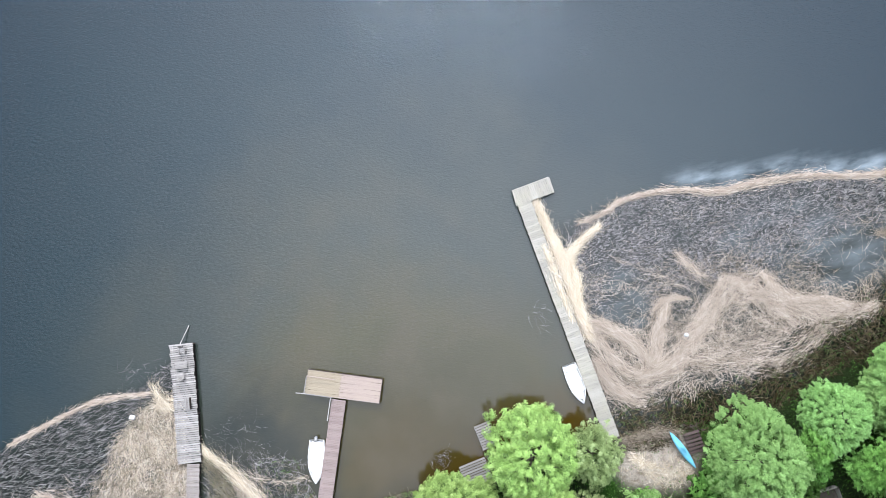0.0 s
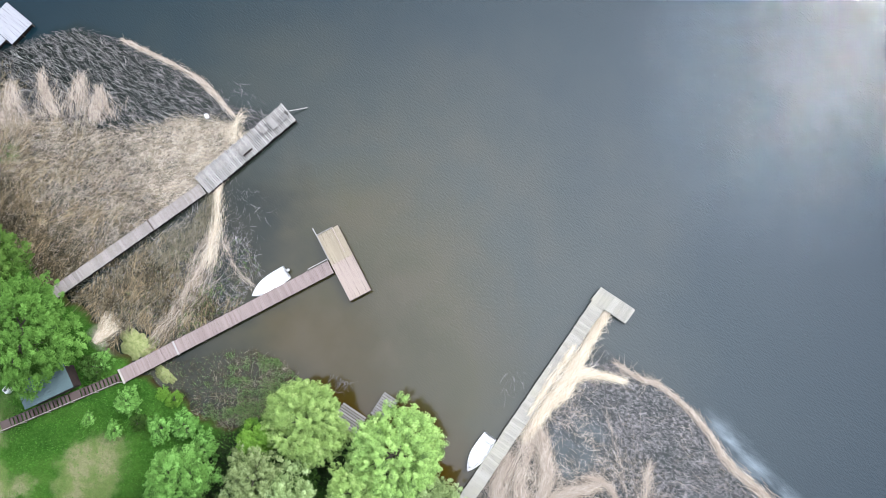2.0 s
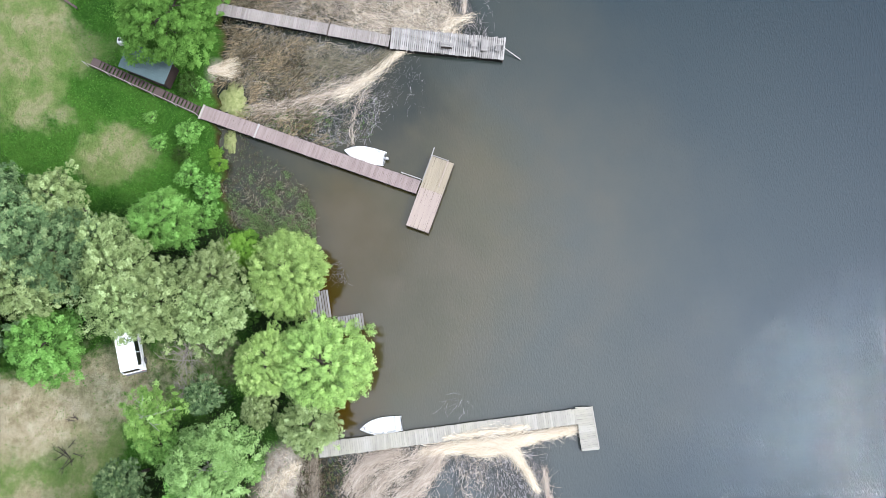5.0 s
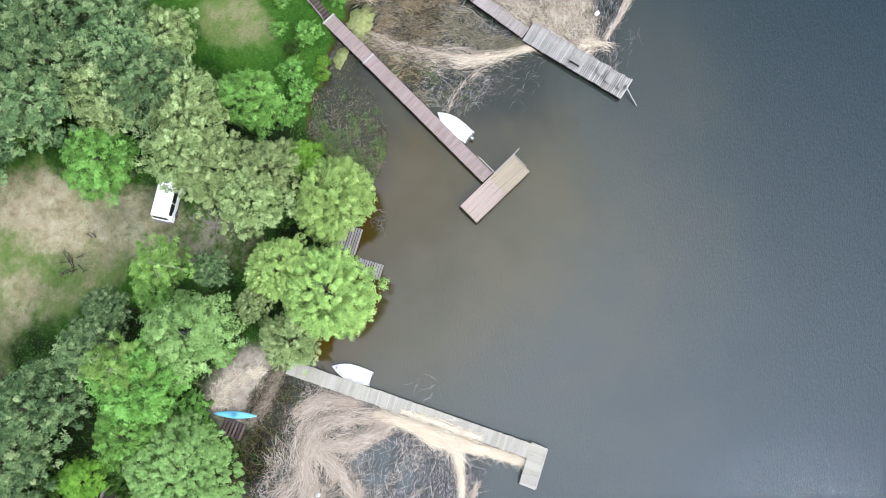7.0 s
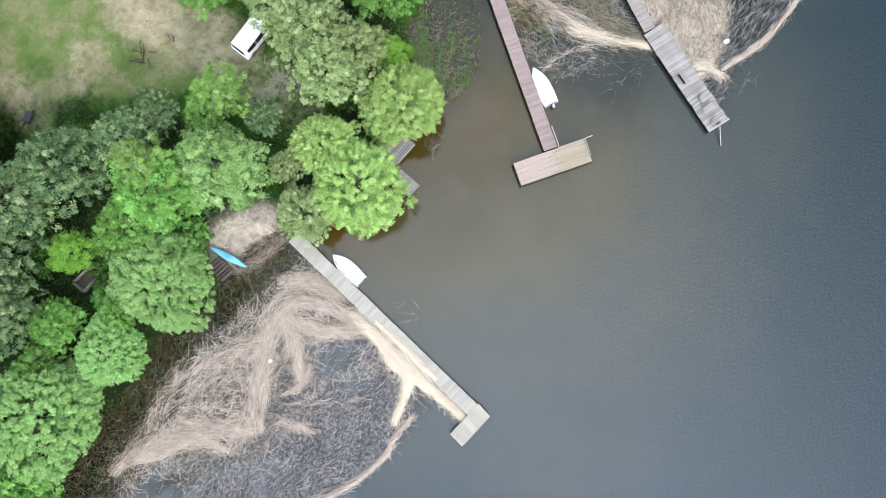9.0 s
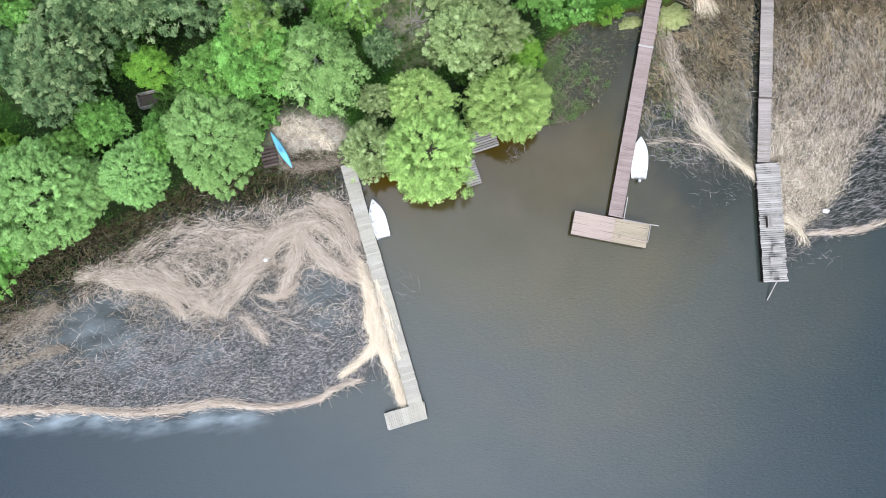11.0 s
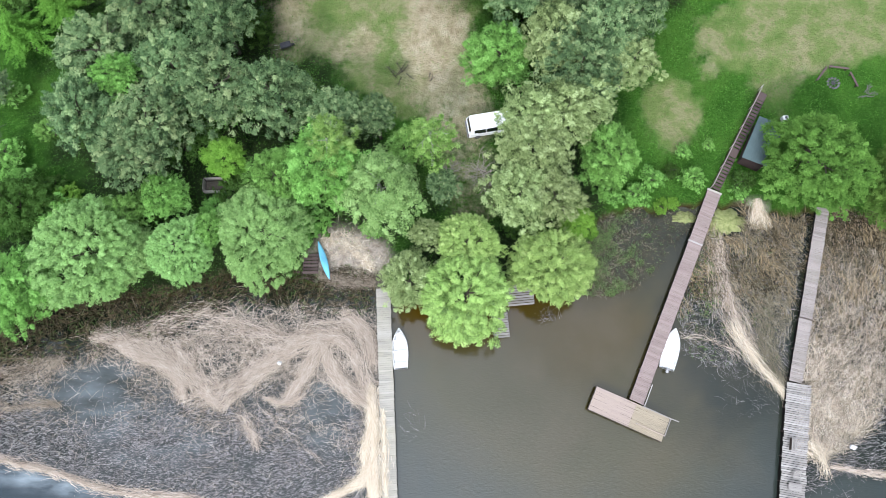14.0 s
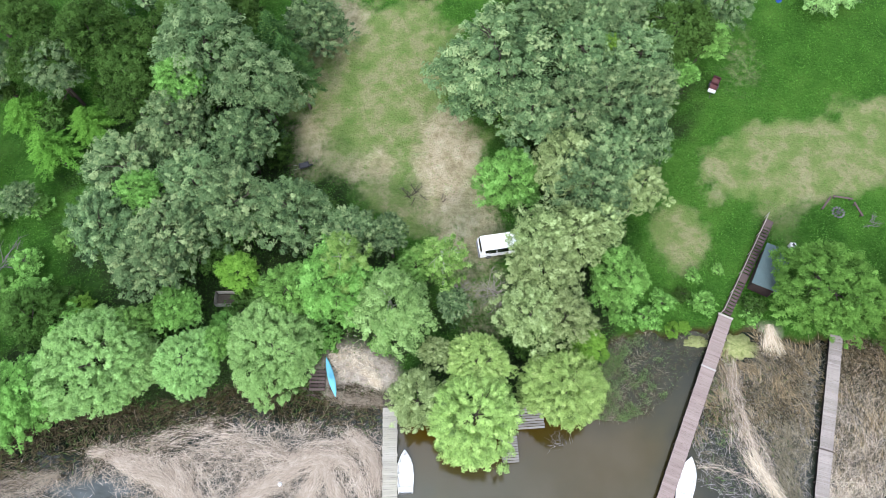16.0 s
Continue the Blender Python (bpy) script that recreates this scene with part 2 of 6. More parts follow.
# ---- ground, lake bed and water ----
SHORE = [(-400, 2), (-120, 3), (-60, 5), (-44, 6.6), (-39, 9), (-34, 10), (-28, 10.8), (-22, 12.7), (-17, 12.6), (-12.5, 12.3), (-8.7, 12.2), (-6.5, 12.6),
         (-4.2, 11.4), (0, 11.0), (4, 12.6), (8, 13.8), (11.8, 16), (13.4, 19.4), (16, 20.6), (20, 20.7), (21.5, 21.3), (27.6, 21.3), (30, 20.5), (36, 20.8), (45, 20), (60, 19), (120, 16), (400, 10)]


def shore_y(x):
    x = np.asarray(x, float)
    return np.interp(x, [p[0] for p in SHORE], [p[1] for p in SHORE]) + 0.25 * np.sin(x * 1.9) + 0.15 * np.sin(x * 4.3 + 1)


def ground_z(x, y):
    d = np.asarray(y, float) - shore_y(x)
    land = 0.12 + 1.15 * (1 - np.exp(-np.maximum(d, 0) / 5)) + 0.02 * np.maximum(d, 0)
    bed = -0.12 - 2.6 * (1 - np.exp(-np.maximum(-d - 0.3, 0) / 14))
    t = np.clip((d + 0.5) / 0.7, 0, 1)
    return bed * (1 - t) + land * t + 0.05 * wobble(x, y, 2.0, 3) * t


def gz(x, y):
    return float(ground_z(np.array([x]), np.array([y]))[0])


def blob(x, y, cx, cy, rx, ry, seed, edge=0.35, turn=0.0):
    """1 inside an uneven patch, 0 outside."""
    c, s = math.cos(turn), math.sin(turn)
    u, v = ((x - cx) * c + (y - cy) * s) / rx, (-(x - cx) * s + (y - cy) * c) / ry
    d = np.hypot(u, v) + 0.22 * wobble(x, y, 2.5, seed) + 0.12 * wobble(x, y, 0.8, seed + 5)
    return np.clip((1 + edge / 2 - d) / edge, 0, 1)


gxs = np.concatenate([[-2500, -900, -400, -220, -130, -90, -70], np.arange(-60, 62.01, 0.45), [70, 90, 130, 220, 400, 900, 2500]])
gys = np.concatenate([[-2500, -900, -400, -200, -110, -70], np.arange(-50, 0, 2.5), np.arange(0, 70.01, 0.45), [76, 86, 110, 160, 260, 500, 1000, 2500]])
GX, GY = np.meshgrid(gxs, gys)
GZ = ground_z(GX, GY)
nx, ny = len(gxs), len(gys)
idx = np.arange(nx * ny).reshape(ny, nx)
quads = np.stack([idx[:-1, :-1], idx[:-1, 1:], idx[1:, 1:], idx[1:, :-1]], -1).reshape(-1, 4)

gm, n, l, p = material("meadow_ground", 0.95, 0.1)
geo = n.new("ShaderNodeNewGeometry")


def attr(name):
    a = n.new("ShaderNodeAttribute")
    a.attribute_name = name
    return a.outputs["Fac"]


fine = noise_node(n, l, 3.5, 6, geo.outputs["Position"])
coarse = noise_node(n, l, 0.28, 5, geo.outputs["Position"])
lush = ramp_node(n, l, coarse.outputs["Fac"], [(0.3, (0.0185, 0.0660, 0.0066)), (0.5, (0.0330, 0.1030, 0.0106)), (0.7, (0.0594, 0.1386, 0.0185))])
lush2 = mix_node(n, l, lush.outputs["Color"], (0.0739, 0.1690, 0.0251), math_node(n, l, "MULTIPLY", ramp_node(n, l, fine.outputs["Fac"], [(0.42, (0, 0, 0)), (0.7, (1, 1, 1))]).outputs["Color"], 0.5))
mown = ramp_node(n, l, noise_node(n, l, 0.45, 5, geo.outputs["Position"]).outputs["Fac"], [(0.3, (0.0970, 0.1669, 0.0378)), (0.46, (0.1549, 0.2058, 0.0648)), (0.6, (0.2422, 0.2366, 0.1190)), (0.75, (0.1246, 0.1892, 0.0500))])
mown2 = mix_node(n, l, mown.outputs["Color"], (0.0766, 0.1122, 0.0306), math_node(n, l, "MULTIPLY", ramp_node(n, l, fine.outputs["Fac"], [(0.45, (0, 0, 0)), (0.75, (1, 1, 1))]).outputs["Color"], 0.4))
dirt = ramp_node(n, l, noise_node(n, l, 0.9, 6, geo.outputs["Position"]).outputs["Fac"], [(0.3, (0.2342, 0.1874, 0.1142)), (0.5, (0.3953, 0.3250, 0.2167)), (0.75, (0.5270, 0.4538, 0.3294))])
sand = ramp_node(n, l, noise_node(n, l, 2.2, 6, geo.outputs["Position"]).outputs["Fac"], [(0.3, (0.24, 0.2, 0.155)), (0.55, (0.38, 0.33, 0.275)), (0.8, (0.47, 0.42, 0.36))])
# very dark green-brown ground for the wooded patches outside the clearing
dark_floor = ramp_node(n, l, noise_node(n, l, 1.8, 6, geo.outputs["Position"]).outputs["Fac"], [(0.3, (0.010, 0.015, 0.006)), (0.6, (0.020, 0.029, 0.011)), (0.8, (0.028, 0.048, 0.015))])
mud = ramp_node(n, l, noise_node(n, l, 0.8, 5, geo.outputs["Position"]).outputs["Fac"], [(0.3, (0.025, 0.0175, 0.0075)), (0.7, (0.06, 0.0375, 0.0125))])
def ragged(name):
    """The patch with an edge broken up by tufts."""
    a = math_node(n, l, "ADD", attr(name), math_node(n, l, "MULTIPLY", math_node(n, l, "SUBTRACT", tufts.outputs["Fac"], 0.5), 1.7))
    return math_node(n, l, "MULTIPLY", attr(name), ramp_node(n, l, a, [(0.2, (0, 0, 0)), (0.62, (1, 1, 1))]).outputs["Color"])


tufts = noise_node(n, l, 1.1, 6, geo.outputs["Position"], rough=0.7)
col = mix_node(n, l, lush2, mown2, ragged("mown"))
col = mix_node(n, l, col, dark_floor.outputs["Color"], attr("dark_floor"))
col = mix_node(n, l, col, dirt.outputs["Color"], ragged("dirt"))
col = mix_node(n, l, col, sand.outputs["Color"], attr("sand"))
col = mix_node(n, l, col, mud.outputs["Color"], attr("mud"))
blades = noise_node(n, l, 14.0, 5, geo.outputs["Position"], rough=0.75)
l.new(mix_node(n, l, col, ramp_node(n, l, blades.outputs["Fac"], [(0.3, (0.45, 0.45, 0.45)), (0.5, (0.95, 0.95, 0.95)), (0.7, (1.5, 1.5, 1.5))]).outputs["Color"], 0.8, "MULTIPLY"), p.inputs["Base Color"])
bump_node(n, l, p, math_node(n, l, "ADD", fine.outputs["Fac"], math_node(n, l, "MULTIPLY", blades.outputs["Fac"], 0.4)), 1.0, 0.3)

ground = tagged(raw_mesh("ground", np.stack([GX, GY, GZ], -1).reshape(-1, 3), quads, gm, smooth=True), "grassy lakeside ground with worn patches and muddy lake bed", "ground", kind="structure")
fx, fy = GX.ravel(), GY.ravel()
clearing = np.maximum.reduce([blob(fx, fy, -12, 47, 9, 13, 1, turn=-0.25), blob(fx, fy, -6, 37, 7, 8, 2)])
lawns = np.maximum.reduce([blob(fx, fy, 34, 40, 11.5, 5.0, 3, turn=0.22), blob(fx, fy, 45, 43, 8, 6, 3), blob(fx, fy, 20.6, 30.7, 2.9, 3.8, 4, 0.6), blob(fx, fy, 31, 36, 3, 5, 6, 0.5) * 0.7, clearing])
dirts = np.maximum.reduce([blob(fx, fy, 0.8, 22.5, 2.6, 5.0, 41, 0.8) * 0.5, blob(fx, fy, -3.5, 38, 3.6, 6.5, 7, 0.9) * 0.85, blob(fx, fy, -1, 30.5, 4, 7, 8, 0.9) * 0.7, blob(fx, fy, -18.5, 40, 2.4, 5, 9, 1.0) * 0.6, blob(fx, fy, -16.5, 56, 3, 5, 9, 0.9) * 0.7,
                           blob(fx, fy, 24.5, 37.5, 1.8, 3.5, 5, 1.0) * 0.3, blob(fx, fy, 34, 38, 1.4, 4, 5, 1.2) * 0.35, blob(fx, fy, 29, 52, 2.5, 5, 4, 1.2) * 0.35, blob(fx, fy, -11.5, 37.0, 4.0, 2.6, 43, 1.2) * 0.6])
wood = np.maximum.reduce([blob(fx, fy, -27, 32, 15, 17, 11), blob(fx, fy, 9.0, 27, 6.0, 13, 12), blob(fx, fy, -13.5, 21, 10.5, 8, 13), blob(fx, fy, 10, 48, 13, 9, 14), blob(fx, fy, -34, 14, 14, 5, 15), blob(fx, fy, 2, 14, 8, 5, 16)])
sands = np.maximum(blob(fx, fy, -11.0, 14.8, 3.6, 2.7, 17, 0.5), blob(fx, fy, 28.4, 20.6, 1.7, 1.3, 18, 0.5) * 0.7)
muds = np.clip((0.22 - GZ.ravel()) / 0.12, 0, 1)
for name, values in (("mown", lawns), ("dirt", dirts), ("dark_floor", wood * (1 - clearing) * 0.9), ("sand", sands), ("mud", muds)):
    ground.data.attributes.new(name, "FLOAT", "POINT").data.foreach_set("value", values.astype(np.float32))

# the lake: dark brown water near the shore, greyer out in the open
wm, n, l, p = material("lake_water", 0.02, 0.6)
p.inputs["IOR"].default_value = 1.33
geo = n.new("ShaderNodeNewGeometry")
sep = n.new("ShaderNodeSeparateXYZ")
l.new(geo.outputs["Position"], sep.inputs[0])
vec = n.new("ShaderNodeVectorMath")
vec.operation = "DISTANCE"
vec.inputs[1].default_value = (11, 6, 0)
l.new(geo.outputs["Position"], vec.inputs[0])
big = noise_node(n, l, 0.05, 4, geo.outputs["Position"])
far = math_node(n, l, "ADD", math_node(n, l, "DIVIDE", vec.outputs["Value"], 60.0), math_node(n, l, "MULTIPLY", math_node(n, l, "SUBTRACT", big.outputs["Fac"], 0.5), 0.35))
wcol = ramp_node(n, l, far, [(0.0, (0.028, 0.024, 0.006)), (0.2, (0.037, 0.034, 0.014)), (0.34, (0.026, 0.031, 0.024)), (0.6, (0.0075, 0.0175, 0.0210)), (1.0, (0.002, 0.0115, 0.0185))])
shallow = n.new("ShaderNodeAttribute")
shallow.attribute_name = "shallow"
shore_col = mix_node(n, l, wcol.outputs["Color"], (0.042, 0.025, 0.002), shallow.outputs["Fac"])
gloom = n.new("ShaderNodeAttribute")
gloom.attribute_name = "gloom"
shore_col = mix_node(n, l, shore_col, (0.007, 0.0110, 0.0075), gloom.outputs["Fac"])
turbid = noise_node(n, l, 0.16, 4, geo.outputs["Position"], rough=0.5)
near = math_node(n, l, "SUBTRACT", 0.55, far, True)
murk = math_node(n, l, "MULTIPLY", ramp_node(n, l, turbid.outputs["Fac"], [(0.42, (0, 0, 0)), (0.66, (1, 1, 1))]).outputs["Color"], near)
shore_col = mix_node(n, l, shore_col, (0.050, 0.040, 0.020), murk)
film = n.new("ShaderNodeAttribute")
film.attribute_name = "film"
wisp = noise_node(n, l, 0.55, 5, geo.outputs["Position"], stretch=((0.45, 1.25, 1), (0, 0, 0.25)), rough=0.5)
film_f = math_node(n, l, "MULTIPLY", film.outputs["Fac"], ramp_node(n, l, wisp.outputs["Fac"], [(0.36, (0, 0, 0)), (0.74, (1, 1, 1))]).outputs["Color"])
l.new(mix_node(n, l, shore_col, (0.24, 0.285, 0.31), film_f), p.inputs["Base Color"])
rip = noise_node(n, l, 2.8, 3, geo.outputs["Position"], stretch=((0.8, 2.0, 1), (0, 0, radians(-28))))
rip2 = noise_node(n, l, 6.0, 2, geo.outputs["Position"], stretch=((0.5, 1.9, 1), (0, 0, radians(-38))))
gust = noise_node(n, l, 0.06, 3, geo.outputs["Position"])
calm = math_node(n, l, "DIVIDE", math_node(n, l, "SUBTRACT", 8.0, sep.outputs["Y"]), 26.0, True)
force = math_node(n, l, "MULTIPLY", math_node(n, l, "ADD", 0.06, math_node(n, l, "MULTIPLY", calm, 0.64)),
                  ramp_node(n, l, gust.outputs["Fac"], [(0.3, (0.8, 0.8, 0.8)), (0.7, (1, 1, 1))]).outputs["Color"])
bump_node(n, l, p, math_node(n, l, "ADD", rip.outputs["Fac"], math_node(n, l, "MULTIPLY", rip2.outputs["Fac"], 0.5)), force, 0.054)
wxs = np.concatenate([[-2500, -400, -120], np.arange(-60, 62.1, 1.0), [120, 400, 2500]])
wys = np.concatenate([[-2500, -300, -60, -20], np.arange(-14, 30.1, 0.5)])
WX, WY = np.meshgrid(wxs, wys)
wi = np.arange(WX.size).reshape(WX.shape)
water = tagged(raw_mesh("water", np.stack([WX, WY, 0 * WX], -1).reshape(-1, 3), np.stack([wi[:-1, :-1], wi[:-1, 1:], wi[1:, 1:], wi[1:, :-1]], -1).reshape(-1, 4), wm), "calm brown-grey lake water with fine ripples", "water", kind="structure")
gap = shore_y(WX) - WY - 0.9 * wobble(WX, WY, 1.5, 2)
shoal = np.clip(1.25 - gap / 5.2, 0, 1) * np.clip((WX + 8) / 2, 0, 1) * np.clip((13 - WX) / 3, 0, 1)
shoal = np.maximum(shoal, 0.5 * blob(WX, WY, 12.0, 9.5, 6.5, 5.0, 31, 1.0))
water.data.attributes.new("shallow", "FLOAT", "POINT").data.foreach_set("value", shoal.ravel().astype(np.float32))
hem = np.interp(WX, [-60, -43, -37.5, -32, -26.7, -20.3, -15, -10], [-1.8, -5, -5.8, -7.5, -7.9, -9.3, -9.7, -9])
# darker water colour under the reeds and between two jetties
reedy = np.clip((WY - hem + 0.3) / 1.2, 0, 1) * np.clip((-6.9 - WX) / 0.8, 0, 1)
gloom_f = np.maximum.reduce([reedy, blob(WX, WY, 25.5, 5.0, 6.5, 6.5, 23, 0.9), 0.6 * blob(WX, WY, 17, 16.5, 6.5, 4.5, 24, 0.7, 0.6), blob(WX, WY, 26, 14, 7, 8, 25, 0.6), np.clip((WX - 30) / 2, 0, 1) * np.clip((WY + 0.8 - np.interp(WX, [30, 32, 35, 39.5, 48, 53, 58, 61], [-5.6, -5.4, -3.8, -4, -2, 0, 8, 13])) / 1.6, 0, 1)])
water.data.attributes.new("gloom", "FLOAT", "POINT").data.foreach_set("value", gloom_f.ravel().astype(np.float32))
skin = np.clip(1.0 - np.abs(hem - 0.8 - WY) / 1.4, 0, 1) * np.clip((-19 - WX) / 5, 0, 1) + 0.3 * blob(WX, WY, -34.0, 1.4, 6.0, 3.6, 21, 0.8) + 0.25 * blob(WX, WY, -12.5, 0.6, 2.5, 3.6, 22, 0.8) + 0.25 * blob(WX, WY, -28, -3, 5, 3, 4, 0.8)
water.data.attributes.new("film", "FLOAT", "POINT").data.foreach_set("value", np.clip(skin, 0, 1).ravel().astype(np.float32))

# ---- jetties ----
def plank_meshes(name, w, pitch, thick, mat, kinds=4, fill=0.87):
    out = []
    for i in range(kinds):
        bm = box((w + (0.03 if w > 3 else min(0.035 * w, 0.08)) * random.uniform(-1, 1), pitch * (fill + random.uniform(-1, 1) * min(0.06, (1 - fill) * 0.6)), thick), None, 0.008)
        me = bpy.data.meshes.new(name)
        bm.to_mesh(me)
        bm.free()
        me.materials.append(mat)
        out.append(me)
    return out


def lay_planks(parent, a, b, w, z, pitch, mat, thick=0.04, shift=0.02, fill=0.87, name="plank"):
    """Boards across the way from a to b, in the parent's own axes."""
    a, b = Vector(a), Vector(b)
    d = b - a
    count = max(1, round(d.length / pitch))
    meshes = plank_meshes(name, w, d.length / count, thick, mat, 4, fill)
    turn = math.atan2(d.y, d.x) - math.pi / 2
    for i in range(count):
        q = a + d * ((i + 0.5) / count)
        ox = random.uniform(-shift, shift)
        zz = z(q.y) if callable(z) else z
        m = Matrix.Translation((q.x + ox * math.cos(turn), q.y + ox * math.sin(turn), zz + random.uniform(-0.008, 0.008))) @ Matrix.Rotation(turn + random.uniform(-0.012, 0.012), 4, "Z")
        shared(name, random.choice(meshes), parent, m)


def posts_and_beams(parent, a, b, w, z, step, r=0.07, up=0.0, mat=None, skirt=0.0):
    a, b = Vector((*a, 0)), Vector((*b, 0))
    d = (b - a).normalized()
    s = Vector((-d.y, d.x, 0))
    for side in (-1, 1):
        off = s * side * (w / 2 - 0.14)
        bm = bmesh.new()
        mid = (a + b) / 2 + off
        add_box(bm, ((b - a).length, 0.1, 0.16), Matrix.Translation((mid.x, mid.y, z - 0.11)) @ Matrix.Rotation(math.atan2(d.y, d.x), 4, "Z"))
        part("bearer", bm, OLD_WOOD, parent)
        if skirt:
            side_mid = (a + b) / 2 + s * side * (w / 2 - 0.05)
            # this board carries the dark shaded band under the edge as colour
            part("side_board", box(((b - a).length - 0.1, 0.04, skirt), Matrix.Translation((side_mid.x, side_mid.y, z - 0.03 - skirt / 2)) @ Matrix.Rotation(math.atan2(d.y, d.x), 4, "Z")), SHADE_WOOD, parent)
        k = max(2, round((b - a).length / step) + 1)
        for i in range(k):
            q = a + (b - a) * (i / (k - 1)) * 0.98 + d * 0.1 + s * side * (w / 2 - 0.02)
            part("post", rod((q.x, q.y, -1.6), (q.x, q.y, z - 0.05 + up * random.uniform(0.3, 1)), r, r * 0.9), mat or OLD_WOOD, parent)


# long weathered jetty with an L-shaped end
jetty_a = thing("jetty", pose(0, 0, 0), "long weathered grey plank jetty with an L-shaped end", "jetty")
lay_planks(jetty_a, (-7.55, 12.0), (-5.62, -11.6), 1.36, 0.5, 0.205, GREY_WOOD, shift=0.03, fill=0.955)
lay_planks(jetty_a, (-7.9, 13.3), (-7.57, 12.1), 1.2, 0.53, 0.2, OLD_WOOD)
lay_planks(jetty_a, (-4.86, -12.28), (-8.66, -12.65), 1.58, 0.52, 0.2, GREY_WOOD, fill=0.96)
posts_and_beams(jetty_a, (-7.55, 12.0), (-5.62, -11.6), 1.36, 0.48, 2.6)
posts_and_beams(jetty_a, (-4.9, -12.3), (-8.6, -12.64), 1.58, 0.5, 1.8)
for q0, q1 in (((-4.84, -11.49), (-4.86, -13.06)), ((-4.9, -13.07), (-8.56, -13.43)), ((-8.62, -13.4), (-8.68, -11.9))):
    q0, q1 = Vector((*q0, 0.56)), Vector((*q1, 0.56))
    part("edge_board", box(((q1 - q0).length, 0.09, 0.05), Matrix.Translation((q0 + q1) / 2) @ Matrix.Rotation(math.atan2(q1.y - q0.y, q1.x - q0.x), 4, "Z"), 0.008), GREY_WOOD, jetty_a)

# red-brown jetty with a T-shaped bathing deck
jetty_b = thing("jetty", pose(0, 0, 0), "red-brown stained plank jetty with a T-shaped deck end", "jetty")
lay_planks(jetty_b, (24.68, 22.5), (16.35, 2.0), 1.36, 0.7, 0.15, RED_WOOD, shift=0.008, fill=0.93)
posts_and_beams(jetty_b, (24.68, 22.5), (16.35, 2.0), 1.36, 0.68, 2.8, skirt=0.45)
hb, ha = Vector((12.3, 2.28)), Vector((18.93, -0.45))
hd = (ha - hb).normalized()
hs = Vector((-hd.y, hd.x))
mid = hb + (ha - hb) * 0.55
YELLOWED = plank_material("yellowed_deck_wood", (0.28, 0.236, 0.172), (0.32, 0.272, 0.2), (0.27, 0.23, 0.165))
lay_planks(jetty_b, (hb + mid) / 2 - hs * 1.14, (hb + mid) / 2 + hs * 1.14, (mid - hb).length, 0.72, 0.145, TAN_WOOD, shift=0.004, fill=0.985)
lay_planks(jetty_b, (mid + ha) / 2 - hs * 1.14, (mid + ha) / 2 + hs * 1.14, (ha - mid).length, 0.72, 0.145, YELLOWED, shift=0.004, fill=0.985)
posts_and_beams(jetty_b, hb, ha, 2.28, 0.7, 2.2, skirt=0.6)


def deck_board(a, b, z, w=0.1, h=0.08, mat=GREY_WOOD):
    a, b = Vector((*a, z)), Vector((*b, z))
    return part("edge_board", box(((b - a).length, w, h), Matrix.Translation((a + b) / 2) @ Matrix.Rotation(math.atan2(b.y - a.y, b.x - a.x), 4, "Z"), 0.01), mat, jetty_b)


deck_board(hb - hs * 1.17, ha - hs * 1.17, 0.71, 0.06, 0.14, OLD_WOOD)
deck_board(hb + hs * 1.17, hb - hs * 1.17, 0.71, 0.06, 0.14, OLD_WOOD)
corner_in, corner_out = ha + hs * 1.1, ha - hs * 0.55
# low handrail round the swimmers' half
for k in range(4):
    q = corner_in - hd * (0.05 + 2.6 * k / 3)
    part("rail_post", rod((*q, 0.72), (*q, 1.2), 0.04), PALE_WOOD, jetty_b)
part("handrail", box((2.75, 0.09, 0.05), Matrix.Translation((*(corner_in - hd * 1.32), 1.22)) @ Matrix.Rotation(math.atan2(hd.y, hd.x), 4, "Z"), 0.01), PALE_WOOD, jetty_b)
part("handrail", box((1.7, 0.09, 0.05), Matrix.Translation((*((corner_in + corner_out) / 2 - hd * 0.03), 1.21)) @ Matrix.Rotation(math.atan2(hs.y, hs.x), 4, "Z"), 0.01), PALE_WOOD, jetty_b)
part("handrail", box((2.7, 0.09, 0.05), Matrix.Translation((*(corner_out - hd * 1.35), 1.21)) @ Matrix.Rotation(math.atan2(hd.y, hd.x), 4, "Z"), 0.01), TAN_WOOD, jetty_b)
for k in range(3):
    q = corner_out - hd * (0.05 + 2.6 * k / 2)
    part("rail_post", rod((*q, 0.72), (*q, 1.2), 0.04), PALE_WOOD, jetty_b)
part("handrail", box((2.1, 0.08, 0.05), Matrix.Translation((17.42, 2.62, 1.05)) @ Matrix.Rotation(math.atan2(20.5, 8.33), 4, "Z"), 0.01), PALE_WOOD, jetty_b)
for q in ((17.05, 1.75), (17.75, 3.45)):
    part("rail_post", rod((*q, 0.7), (*q, 1.05), 0.04), PALE_WOOD, jetty_b)
part("bathing_ladder", rod((*(corner_in - hd * 0.2), 1.25), (*(corner_in + hd * 0.75 + hs * 0.05), 1.1), 0.05), PALE_WOOD, jetty_b, "white-painted ladder rail")
part("threshold", box((1.5, 0.16, 0.06), Matrix.Translation((22.55, 17.3, 0.75)) @ Matrix.Rotation(math.atan2(-8.33, 20.5), 4, "Z"), 0.01), PALE_WOOD, jetty_b)
part("threshold", box((1.5, 0.2, 0.06), Matrix.Translation((24.68, 22.55, 0.76)) @ Matrix.Rotation(math.atan2(-8.33, 20.5), 4, "Z"), 0.01), GREY_WOOD, jetty_b)

